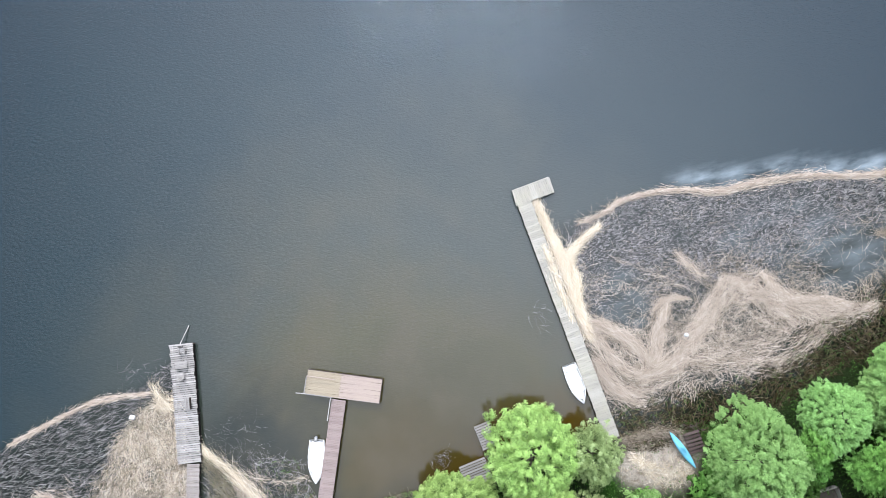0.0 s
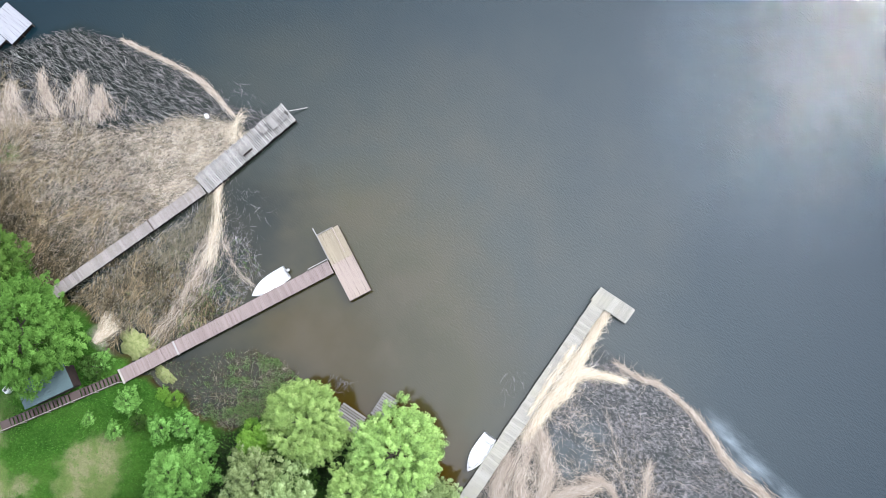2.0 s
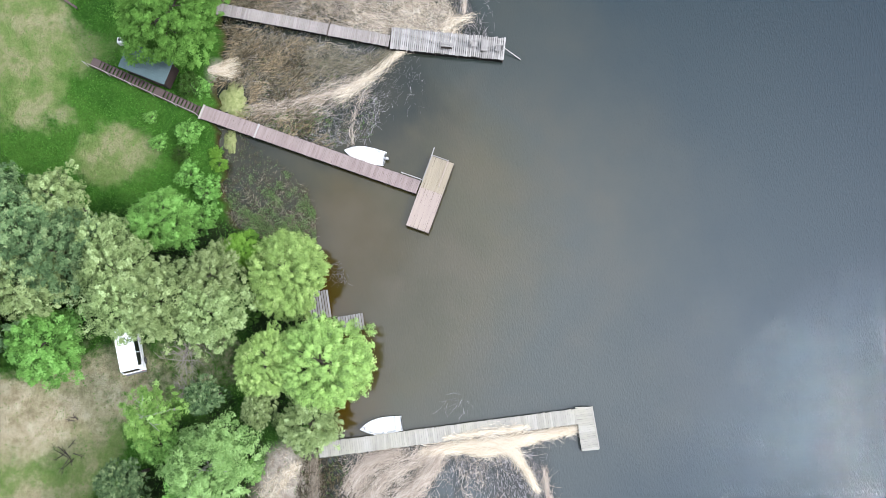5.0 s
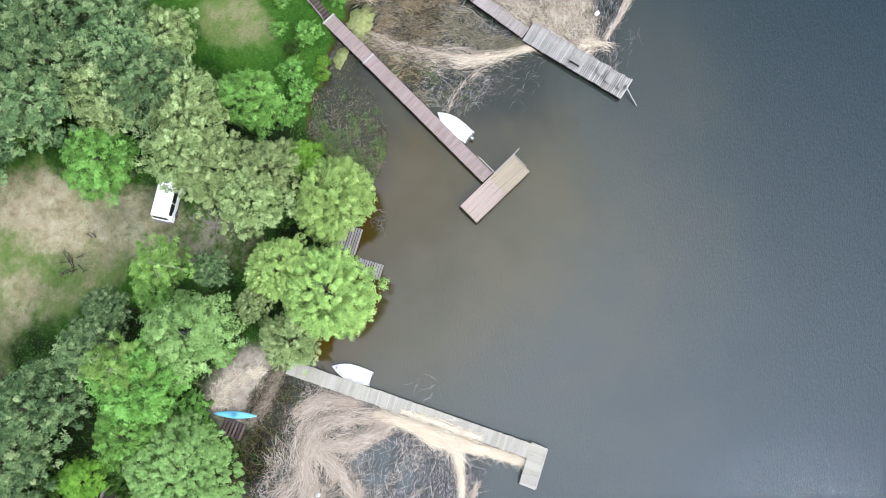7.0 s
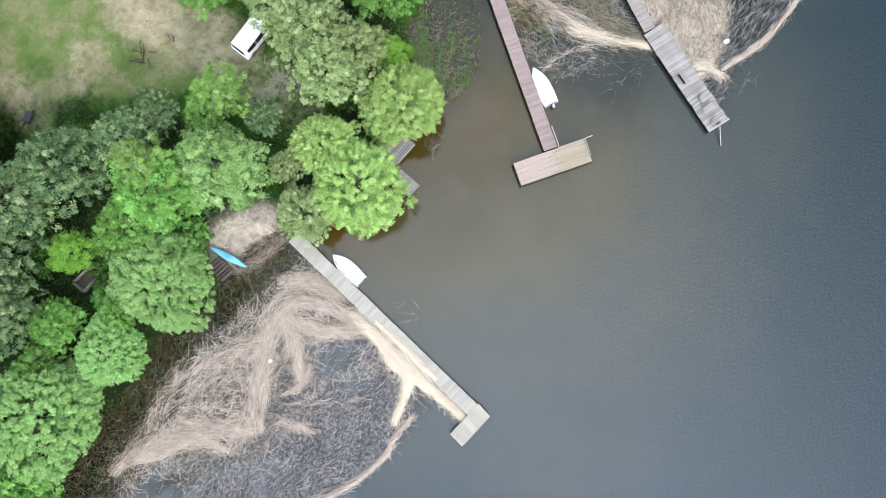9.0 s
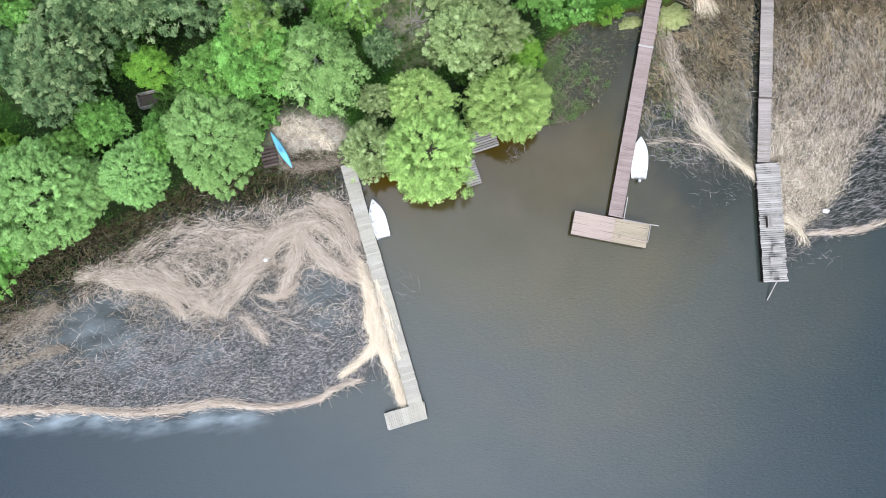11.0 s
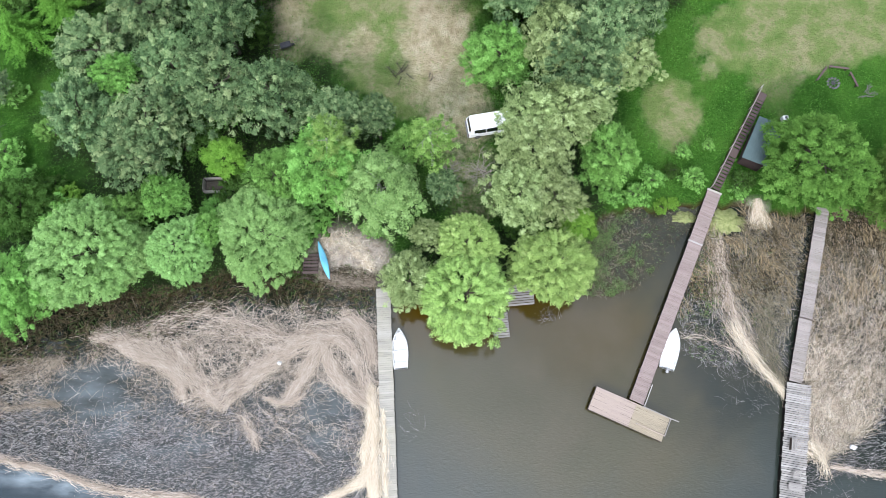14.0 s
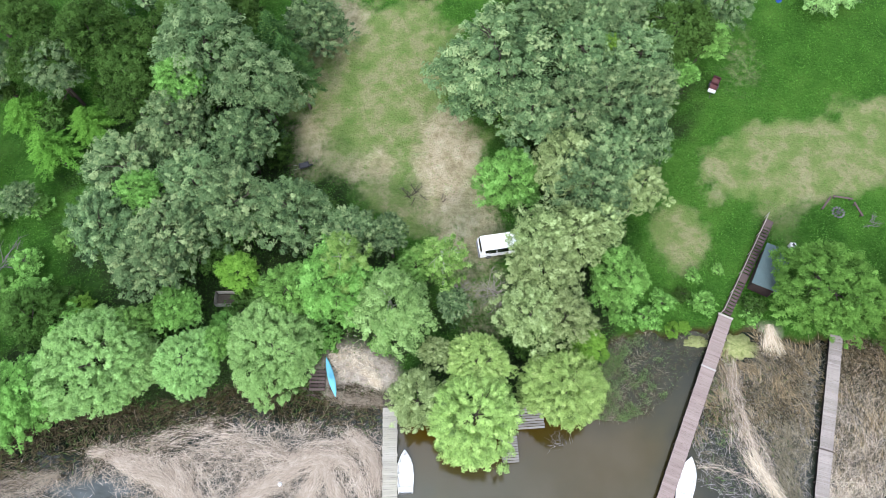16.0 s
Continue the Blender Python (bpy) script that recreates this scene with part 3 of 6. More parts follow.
# pale jetty: wide outer deck on a narrow walkway
jetty_c = thing("jetty", pose(0, 0, 0), "pale weathered jetty with a wide outer deck and narrow walkway", "jetty")
lay_planks(jetty_c, (31.48, 4.1), (29.83, -7.03), 2.25, 0.62, 0.2, PALE_WOOD, shift=0.06, fill=0.84)
lay_planks(jetty_c, (35.28, 21.2), (31.17, 4.25), 1.22, 0.58, 0.17, WALK_WOOD, shift=0.02, fill=0.92)
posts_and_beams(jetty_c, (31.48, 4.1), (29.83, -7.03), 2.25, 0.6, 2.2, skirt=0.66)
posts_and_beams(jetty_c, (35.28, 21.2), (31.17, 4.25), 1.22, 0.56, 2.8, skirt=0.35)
part("threshold", box((1.3, 0.14, 0.05), Matrix.Translation((32.6, 10.2, 0.63)) @ Matrix.Rotation(math.atan2(-4.1, 17), 4, "Z"), 0.01), OLD_WOOD, jetty_c)
part("mooring_pole", rod((30.0, -6.9, 0.7), (28.9, -8.6, 0.1), 0.05), PALE_WOOD, jetty_c)

# end of a fourth jetty at the edge of the bay
jetty_d = thing("jetty", pose(0, 0, 0), "end deck of a pale grey neighbouring jetty", "jetty")
SMOOTH_DECK = plank_material("smooth_pale_deck", (0.30, 0.30, 0.32), (0.335, 0.335, 0.355), (0.31, 0.31, 0.32))
lay_planks(jetty_d, (58.2, 2.75), (58.2, 5.65), 3.7, 0.6, 0.15, SMOOTH_DECK, fill=0.97, shift=0.0)
posts_and_beams(jetty_d, (58.2, 2.75), (58.2, 5.65), 3.7, 0.58, 1.4, skirt=0.4)
lay_planks(jetty_d, (57.85, 5.7), (58.3, 20.5), 1.3, 0.59, 0.15, SMOOTH_DECK, fill=0.97, shift=0.0)
posts_and_beams(jetty_d, (57.85, 5.7), (58.3, 20.5), 1.3, 0.57, 2.8, skirt=0.3)

# two little landing stages under the trees
for c, turn, size in (((3.8, 8.75), 0.12, (1.5, 2.4)), ((5.6, 11.8), 0.12, (2.6, 2.2))):
    stage = thing("landing_stage", pose(*c, 0, 0, 0, math.degrees(turn)), "small grey slatted landing stage under overhanging trees", "jetty", "landing stages")
    k = round(size[1] / 0.24)
    me = plank_meshes("plank", size[0], 0.22, 0.04, PALE_WOOD, 2)
    for i in range(k):
        shared("plank", me[i % 2], stage, Matrix.Translation((0, (i + 0.5) / k * size[1] - size[1] / 2, 0.45)))
    for sx, sy in itertools.product((-1, 1), (-1, 1)):
        part("post", rod((sx * size[0] * 0.42, sy * size[1] * 0.42, -1), (sx * size[0] * 0.42, sy * size[1] * 0.42, 0.43), 0.06), OLD_WOOD, stage)

# steps from the red jetty up the bank
def stair_z(y):
    return 0.78 + max(0, y - 22.6) * 0.115


steps = thing("boardwalk_steps", pose(0, 0, 0), "dark wooden ladder-like steps climbing the grassy bank", "steps")
s0, s1 = Vector((24.7, 22.7)), Vector((29.6, 32.5))
sd = (s1 - s0).normalized()
ss = Vector((-sd.y, sd.x))
for side in (-0.4, 0.4):
    a3 = Vector((*(s0 + ss * side), stair_z(s0.y)))
    b3 = Vector((*(s1 + ss * side), stair_z(s1.y)))
    d3 = b3 - a3
    part("stringer", box((d3.length, 0.09, 0.16), Matrix.Translation((a3 + b3) / 2) @ d3.to_track_quat("X", "Z").to_matrix().to_4x4()), OLD_WOOD, steps)
BROWN_STEP = plank_material("brown_step_wood", (0.06, 0.043, 0.039), (0.125, 0.094, 0.086), (0.085, 0.068, 0.06))
count = 30
tread = plank_meshes("tread", 0.76, 0.3, 0.045, BROWN_STEP, 3)
for i in range(count):
    q = s0 + (s1 - s0) * ((i + 0.5) / count)
    shared("tread", tread[i % 3], steps, Matrix.Translation((*q, stair_z(q.y) + 0.08)) @ Matrix.Rotation(math.atan2(-sd.x, sd.y), 4, "Z"))
for f in (0.38, 0.97):
    q = s0 + (s1 - s0) * f
    part("landing", box((0.85, 0.9, 0.05), Matrix.Translation((*q, stair_z(q.y) + 0.12)) @ Matrix.Rotation(math.atan2(-sd.x, sd.y), 4, "Z"), 0.01), BROWN_STEP, steps)
a3, b3 = Vector((*(s0 + ss * 0.46), stair_z(s0.y) + 0.85)), Vector((*(s1 + ss * 0.46 + sd * 0.5), stair_z(s1.y) + 0.85))
part("handrail", rod(a3, b3, 0.035), GREY_WOOD, steps)
for k in range(6):
    q = a3 + (b3 - a3) * (k / 5)
    part("rail_post", rod((q.x, q.y, gz(q.x, q.y) - 0.1), q, 0.035), GREY_WOOD, steps)
for f in (0.0, 0.33, 0.66, 1.0):
    q = s0 + (s1 - s0) * f
    for side in (-0.4, 0.4):
        w = q + ss * side
        part("leg", rod((w.x, w.y, min(gz(w.x, w.y), 0.8) - 0.2), (w.x, w.y, stair_z(q.y)), 0.05), OLD_WOOD, steps)

# ---- trees ----
LEAVES = {
    "L": leaf_material("lime_green_leaves", [(0.0931, 0.1557, 0.0453), (0.2482, 0.3865, 0.1101), (0.3704, 0.5534, 0.1689), (0.5771, 0.7233, 0.2892)]),
    "Y": leaf_material("yellow_green_leaves", [(0.0630, 0.1417, 0.0187), (0.1134, 0.2368, 0.0297), (0.1412, 0.2828, 0.0374), (0.1889, 0.3544, 0.0561)]),
    "B": leaf_material("soft_green_leaves", [(0.0665, 0.1295, 0.0408), (0.1798, 0.3211, 0.0987), (0.2659, 0.4597, 0.1512), (0.4144, 0.6704, 0.2597)]),
    "G": leaf_material("green_leaves", [(0.0410, 0.0965, 0.0199), (0.1092, 0.2395, 0.0487), (0.1626, 0.3439, 0.0746), (0.2532, 0.5007, 0.1295)]),
    "T": leaf_material("birch_leaves", [(0.0745, 0.1389, 0.0397), (0.1917, 0.3300, 0.1026), (0.2822, 0.4574, 0.1570), (0.4155, 0.6252, 0.2535)]),
    "V": leaf_material("thin_birch_leaves", [(0.0660, 0.1279, 0.0258), (0.1603, 0.2804, 0.0621), (0.2311, 0.3838, 0.0983), (0.3395, 0.5215, 0.1656)]),
    "F": leaf_material("cool_green_leaves", [(0.0300, 0.0665, 0.0225), (0.0840, 0.1520, 0.0630), (0.1380, 0.2232, 0.0945), (0.2280, 0.3230, 0.1485)]),
    "C": leaf_material("dark_needles", [(0.015, 0.045, 0.012), (0.032, 0.085, 0.022), (0.055, 0.125, 0.03), (0.1, 0.19, 0.045)]),
    "O": leaf_material("grey_green_leaves", [(0.0284, 0.0584, 0.0223), (0.0901, 0.1604, 0.0659), (0.1794, 0.2775, 0.1183), (0.3337, 0.4315, 0.2047)]),
    "W": leaf_material("olive_willow_leaves", [(0.0678, 0.1002, 0.0345), (0.1779, 0.2456, 0.0894), (0.2835, 0.3710, 0.1527), (0.4455, 0.5577, 0.2664)]),
    "D": leaf_material("dark_green_leaves", [(0.0130, 0.0316, 0.0054), (0.0349, 0.0784, 0.0133), (0.0515, 0.1121, 0.0206), (0.0804, 0.1631, 0.0352)]),
    "M": leaf_material("deep_green_leaves", [(0.0286, 0.0649, 0.0112), (0.0771, 0.1606, 0.0276), (0.1141, 0.2295, 0.0429), (0.1783, 0.3340, 0.0731)]),
    "S": leaf_material("fresh_needles", [(0.0516, 0.1464, 0.0189), (0.0924, 0.2439, 0.0315), (0.1140, 0.2913, 0.0403), (0.1536, 0.3652, 0.0605)]),
}


def leaf_tris(centres, normals, size, spin, long=1.5):
    """One slim triangle for each leaf."""
    k = len(centres)
    normals = normals / np.linalg.norm(normals, axis=1, keepdims=True)
    u = np.cross(normals, spin.normal(0, 1, (k, 3)))
    u /= np.linalg.norm(u, axis=1, keepdims=True) + 1e-9
    v = np.cross(normals, u)
    s = size[:, None]
    verts = np.stack([centres - u * s * 0.8 - v * s * 0.55, centres + u * s * long - normals * s * 0.2, centres - u * s * 0.5 + v * s * 0.6], 1).reshape(-1, 3)
    return verts, np.arange(3 * k).reshape(-1, 3)


# crown height, sprays, leaves a spray, leaf size, spray size, boughs, middle dome, droop
CROWN = {"L": (1.6, 960, 80, 0.0142, 0.067, 12, 0.78, 0.0), "B": (1.35, 1250, 64, 0.0130, 0.051, 8, 0.77, 0.0), "G": (1.7, 580, 58, 0.0170, 0.078, 8, 0.62, 0.25),
         "M": (1.5, 760, 68, 0.0155, 0.066, 8, 0.74, 0.0), "T": (1.9, 520, 62, 0.0168, 0.088, 9, 0.55, 0.6), "V": (2.0, 190, 60, 0.021, 0.100, 7, 0.50, 0.6),
         "O": (1.75, 480, 44, 0.0200, 0.076, 9, 0.64, -0.3), "Y": (1.7, 200, 60, 0.034, 0.130, 5, 0.66, 0.0), "W": (1.6, 480, 46, 0.0190, 0.076, 8, 0.62, -0.1),
         "D": (1.6, 400, 36, 0.0250, 0.095, 7, 0.62, 0.2), "F": (1.7, 560, 44, 0.0195, 0.078, 9, 0.70, 0.5), "b": (1.3, 130, 26, 0.046, 0.13, 6, 0.62, 0.0)}

# how uneven the sprays of a crown are in reach and tone
UNEVEN = {"B": 0.5, "L": 0.7, "M": 0.7}


def crown_mesh(kind, seed):
    """A crown of unit radius, standing on z = 0: boughs round a middle dome, each set with small leafy sprays with gaps between."""
    r = np.random.default_rng(seed)
    tall, sprays, per, leaf, lump, boughs, core, droop = CROWN[kind]
    uneven = UNEVEN.get(kind, 1.0)
    bc = np.zeros((boughs + 1, 3))
    br = np.full(boughs + 1, core)
    bc[0] = (0, 0, tall * (0.5 - 0.25 * (core - 0.62)))
    for i in range(boughs):
        a = 2 * math.pi * (i + r.uniform(-0.3, 0.3)) / boughs
        far = r.uniform(0.44, 0.62)
        br[i + 1] = r.uniform(0.26, 0.42)
        bc[i + 1] = (math.cos(a) * far, math.sin(a) * far, tall * r.uniform(0.14, 0.44))
    share = br ** 2 * np.where(np.arange(boughs + 1) == 0, 2.0, 1.0)
    own = r.choice(boughs + 1, sprays, p=share / share.sum())
    az, up = r.uniform(0, 2 * math.pi, sprays), r.uniform(-0.25, 1.0, sprays)
    flat = np.sqrt(1 - np.clip(up, -1, 1) ** 2)
    reach = br[own] * np.where(r.random(sprays) < 0.24 * uneven, r.uniform(0.5, 0.85, sprays), 0.99 + uneven * r.uniform(-0.13, 0.13, sprays))
    out = np.stack([np.cos(az) * flat, np.sin(az) * flat, up], 1)
    centre = bc[own] + out * reach[:, None] * [1, 1, 0.7 * tall]
    lumps = lump * r.uniform(0.55, 1.5, sprays)
    bough_tone = uneven * r.uniform(-0.13, 0.13, boughs + 1)
    spray_tone = np.clip(0.5 + bough_tone[own] + r.normal(0, 0.23 * uneven, sprays), 0, 1)
    who = np.repeat(np.arange(sprays), per)
    d = r.normal(0, 1, (len(who), 3))
    d /= np.linalg.norm(d, axis=1, keepdims=True)
    along = r.uniform(-0.5, 1.0, (len(who), 1))
    axis = out[who] * [1, 1, 0.8] + [0, 0, -droop]
    pos = centre[who] + (d * r.uniform(0.25, 1.0, (len(who), 1)) * (1.15 - 0.45 * along) + axis * along) * lumps[who, None] * [1, 1, 0.85]
    nor = d * 0.5 + out[who] * 0.35 + [0, 0, 0.75] + r.normal(0, 0.3, (len(who), 3))
    # an uneven outline, with a few wider and narrower sides
    turn = np.arctan2(pos[:, 1], pos[:, 0])
    p2, p3, p5 = r.uniform(0, 2 * math.pi, 3)
    pos[:, :2] *= (1 + 0.05 * np.sin(2 * turn + p2) + 0.05 * np.sin(3 * turn + p3) + 0.04 * np.sin(5 * turn + p5))[:, None]
    v, f = leaf_tris(pos, nor, leaf * r.uniform(0.6, 1.6, len(pos)), r)
    return v, f, np.repeat(spray_tone[who], 3)


def spruce_mesh(seed, tall):
    """Whorls of flat, feathered branches round one stem, unit radius."""
    r = np.random.default_rng(seed)
    pos, nor = [], []
    for layer in range(12):
        f = layer / 11
        radius, z = 1.0 - 0.86 * f, 0.2 + tall * f
        for b in range(8):
            a = 2 * math.pi * (b / 8) + layer * 0.7 + r.uniform(-0.25, 0.25)
            reach = radius * r.uniform(0.7, 1.15)
            for t in np.linspace(0.1, 1, max(4, int(14 * radius))):
                for side in (-2, -1, 0, 1, 2):
                    w = 0.11 * reach * (1.2 - t) * side
                    back = 0.05 * abs(side) * reach
                    tt = t * reach + back
                    pos.append((math.cos(a) * tt - math.sin(a) * w, math.sin(a) * tt + math.cos(a) * w, z - 0.22 * t * t * reach + r.uniform(-0.03, 0.03)))
                    nor.append((math.cos(a) * 0.3 + r.normal(0, 0.3), math.sin(a) * 0.3 + r.normal(0, 0.3), 1))
    pos = np.array(pos)
    return leaf_tris(pos, np.array(nor), 0.042 * r.uniform(0.7, 1.4, len(pos)), r, 1.8)


crowns = {}
for kind, many in (("L", 3), ("B", 3), ("G", 4), ("T", 3), ("V", 2), ("O", 5), ("Y", 2), ("D", 2), ("F", 2), ("W", 3), ("M", 2)):
    for i in range(many):
        v, f, tone = crown_mesh(kind, 100 * ord(kind) + i)
        o = raw_mesh("crown", v, f, LEAVES[kind], tone=tone)
        crowns.setdefault(kind, []).append(o.data)
        bpy.data.objects.remove(o)
for kind in "DGOYB":
    for i in range(2):
        v, f, tone = crown_mesh("b", 50 * ord(kind) + i)
        o = raw_mesh("crown", v, f, LEAVES[kind], tone=tone)
        crowns.setdefault("bush" + kind, []).append(o.data)
        bpy.data.objects.remove(o)
for kind, tall in (("S", 1.3), ("C", 2.1)):
    for i in range(2):
        v, f = spruce_mesh(900 + i + 10 * (kind == "C"), tall)
        o = raw_mesh("crown", v, f, LEAVES[kind], tone=np.repeat(rng.uniform(0.2, 0.8, len(v) // 3), 3))
        crowns.setdefault(kind, []).append(o.data)
        bpy.data.objects.remove(o)


def trunk_bm(h, r, lean, limbs, seed, reach=2.0):
    """A tapered, slightly bent stem with forked limbs."""
    rr = random.Random(seed)
    bm = bmesh.new()
    pts = [Vector((lean[0] * t * t, lean[1] * t * t, h * t)) + Vector((rr.uniform(-0.08, 0.08), rr.uniform(-0.08, 0.08), 0)) * (t > 0) for t in (0, 0.3, 0.55, 0.8, 1.0)]
    rad = [r * 1.3, r, r * 0.8, r * 0.5, r * 0.18]
    for i in range(4):
        add_rod(bm, pts[i], pts[i + 1], rad[i], rad[i + 1], 7)
    for i in range(limbs):
        t = rr.uniform(0.4, 0.9)
        k = min(3, int(t * 4))
        base = pts[k].lerp(pts[k + 1], 0.5)
        a = i * 2.4 + rr.uniform(-0.4, 0.4)
        ln = reach * rr.uniform(0.4, 0.65)
        tip = base + Vector((math.cos(a) * ln, math.sin(a) * ln, ln * rr.uniform(0.2, 0.45)))
        add_rod(bm, base, tip, r * 0.4, r * 0.1, 5)
        fork = base.lerp(tip, 0.55)
        add_rod(bm, fork, fork + Vector((math.cos(a + 0.8) * ln * 0.5, math.sin(a + 0.8) * ln * 0.5, ln * 0.3)), r * 0.22, r * 0.06, 5)
    return bm


TREE_TEXT = {"L": ("lime-green broadleaf tree leaning over the water", "tree"), "Y": ("young yellow-green broadleaf tree among taller ones", "tree"), "B": ("round soft-green willow by the reed bed", "tree"),
             "G": ("mid-green leafy tree on the bank", "tree"), "T": ("slender pale birch with thin light foliage", "tree"), "O": ("grey-green poplar with dense dull foliage", "tree"),
             "M": ("deep green spreading tree beside the shed", "tree"), "W": ("dull olive willow beside the jetty head", "tree"), "D": ("dark green broadleaf tree in the wood", "tree"), "S": ("young larch with fresh bright green needles", "tree"),
             "V": ("thin birch with white limbs showing through", "tree"), "F": ("tall cool-green feathery tree in the wood", "tree"), "C": ("dark green spruce at the edge of the clearing", "tree")}
tree_count = itertools.count()


def tree(x, y, r, kind, mid, bush=False):
    i = next(tree_count)
    rr = random.Random(i * 13 + 5)
    g = gz(x, y)
    shape = rr.choice(crowns["bush" + kind if bush else kind])
    tall = {"L": 1.75, "B": 1.6, "G": 1.75, "T": 2.1, "O": 1.8, "Y": 1.8, "D": 1.6, "W": 1.6, "M": 1.6, "S": 1.6, "V": 2.0, "F": 1.7, "C": 2.4}[kind]
    squash = 0.85
    if bush:
        tall = 1.3
    ch = tall * r * squash
    base = max(g + (0.0 if bush else 0.6), mid + g * 0.5 - ch * 0.5)
    label, cat = TREE_TEXT[kind]
    if bush:
        label, cat = ("low leafy green bush in the tall grass", "bush")
    t = thing("bush" if bush else "tree", pose(x, y, g), label, cat, "lakeside trees" if not bush else "bank bushes")
    crown = new("crown", shape)
    crown.parent = t
    crown.matrix_basis = Matrix.Translation((0, 0, base - g)) @ Matrix.Rotation(rr.uniform(0, 6.28), 4, "Z") @ Matrix.Diagonal((r * rr.uniform(0.94, 1.06), r * rr.uniform(0.94, 1.06), r * squash, 1))
    h = base - g + ch * (0.8 if kind == "V" else 0.62)
    part("trunk", trunk_bm(h + 0.1, max(0.05, (0.018 if kind == "V" else 0.035) * r + 0.05), (rr.uniform(-0.4, 0.4), rr.uniform(-0.4, 0.4)), 0 if kind in "SC" else 9 if kind == "V" else 5 if kind == "T" else 7, i, r), BIRCH if kind in "TV" else BARK, t).location = (0, 0, -0.1)
    return t


WATERSIDE = [
    (0.2, 10.7, 4.5, 'L', 6), (8.1, 13.6, 4.1, 'L', 6), (10.4, 17.5, 1.8, 'Y', 6), (0.4, 15.5, 3.0, 'L', 6), (-4.7, 12.0, 3.3, 'W', 5),
    (-18.2, 15.9, 5.1, 'B', 6), (-25.5, 14.1, 3.6, 'B', 6), (-34.1, 13.7, 5.7, 'B', 6), (-23.0, 16.0, 2.0, 'G', 6), (-30.2, 13.6, 2.6, 'B', 5),
    (-31.3, 17.5, 2.4, 'G', 5), (-27.8, 19.2, 2.6, 'G', 5), (-39.9, 10.3, 4.2, 'G', 6), (-41.6, 18.2, 3.8, 'D', 4), (13.2, 24.1, 3.6, 'G', 6),
    (32.4, 24.0, 5.5, 'M', 6), (37.4, 22.7, 2.6, 'D', 5),
    (46.7, 20.8, 3.3, 'D', 6), (40.3, 22.3, 4.6, 'M', 6),  (52.5, 21.5, 4.5, 'G', 6),
]
MIDDLE_WOOD = [
    (-7.5, 19.8, 4.5, 'T', 8), (-12.9, 21.5, 4.4, 'G', 8), (-12.0, 22.8, 2.7, 'V', 10), (-3.4, 16.3, 1.8, 'W', 5), (-5.4, 23.9, 2.1, 'G', 7),
    (-17.2, 21.0, 3.0, 'G', 7), (-22.1, 22.7, 2.2, 'Y', 6), (-3.2, 24.3, 2.9, 'V', 8), (-2.1, 20.6, 1.8, 'O', 6), (5.9, 23.6, 4.1, 'W', 8),
    (5.8, 26.6, 3.6, 'W', 8), (4.9, 19.5, 3.5, 'W', 8), (7.9, 19.4, 3.0, 'W', 8), (3.1, 34.3, 4.2, 'G', 5), (10.2, 32.4, 4.8, 'O', 8),
    (14.7, 38.2, 4.9, 'O', 8), (8.5, 27.0, 4.1, 'W', 8),

]
EAST_WOOD = [
    (4.8, 40.1, 4.2, 'O', 8), (8.7, 40.6, 4.2, 'O', 8), (12.4, 42.4, 4.2, 'O', 8), (16.7, 43.6, 3.5, 'O', 8), (8.1, 34.8, 4.1, 'W', 8),
    (12.7, 35.3, 4.2, 'O', 8), (15.2, 32.9, 3.3, 'W', 7), (11.1, 28.8, 3.3, 'W', 7),

]
NORTH_WOOD = [
    (1.3, 45.7, 7.5, 'O', 8), (15.7, 47.1, 4.6, 'O', 8), (20.0, 50.9, 4.7, 'D', 8), (13.1, 49.2, 1.7, 'Y', 7), (17.3, 50.5, 1.8, 'Y', 7),
    (11.9, 53.5, 3.6, 'O', 8), (5.9, 53.2, 3.6, 'O', 8), (-18.7, 52.0, 4.5, 'O', 5), (-22.3, 48.6, 2.8, 'C', 8), (-18.9, 43.9, 2.3, 'C', 8), (-20.6, 46.1, 2.4, 'C', 8), (-40.6, 47.2, 4.5, 'D', 9),
    (-45.6, 44.3, 4.1, 'D', 8), (-48.2, 49.2, 3.6, 'D', 9), (-36.4, 43.3, 3.5, 'D', 8), (-48.0, 39.6, 2.7, 'S', 5), (-44.2, 35.7, 3.2, 'S', 5),
    (-40.9, 38.9, 2.7, 'S', 5),
    (9.8, 47.6, 3.9, 'O', 8), (14.0, 52.8, 3.6, 'F', 8), (18.7, 54.2, 3.6, 'F', 8), (23.0, 50.6, 2.7, 'G', 7), (20.4, 46.9, 2.2, 'G', 6), (25.2, 54.8, 3.4, 'F', 8), (8.1, 54.0, 3.4, 'F', 8),
    (-44.1, 43.2, 3.4, 'F', 8), (-35.3, 46.6, 4.0, 'D', 8), (-35.8, 40.4, 2.8, 'D', 7), (-31.8, 52.0, 4.0, 'D', 8), (-26.0, 50.6, 3.0, 'D', 8), (-45.4, 29.6, 2.1, 'O', 5),
    (-55, 52, 5, 'D', 9), (-52, 44, 4, 'O', 8), (25, 58, 4.5, 'G', 8), (-30, 55, 6, 'D', 9), (-40, 57, 6, 'O', 9), (8, 61, 6, 'G', 8), (17, 60, 5, 'G', 8),
]
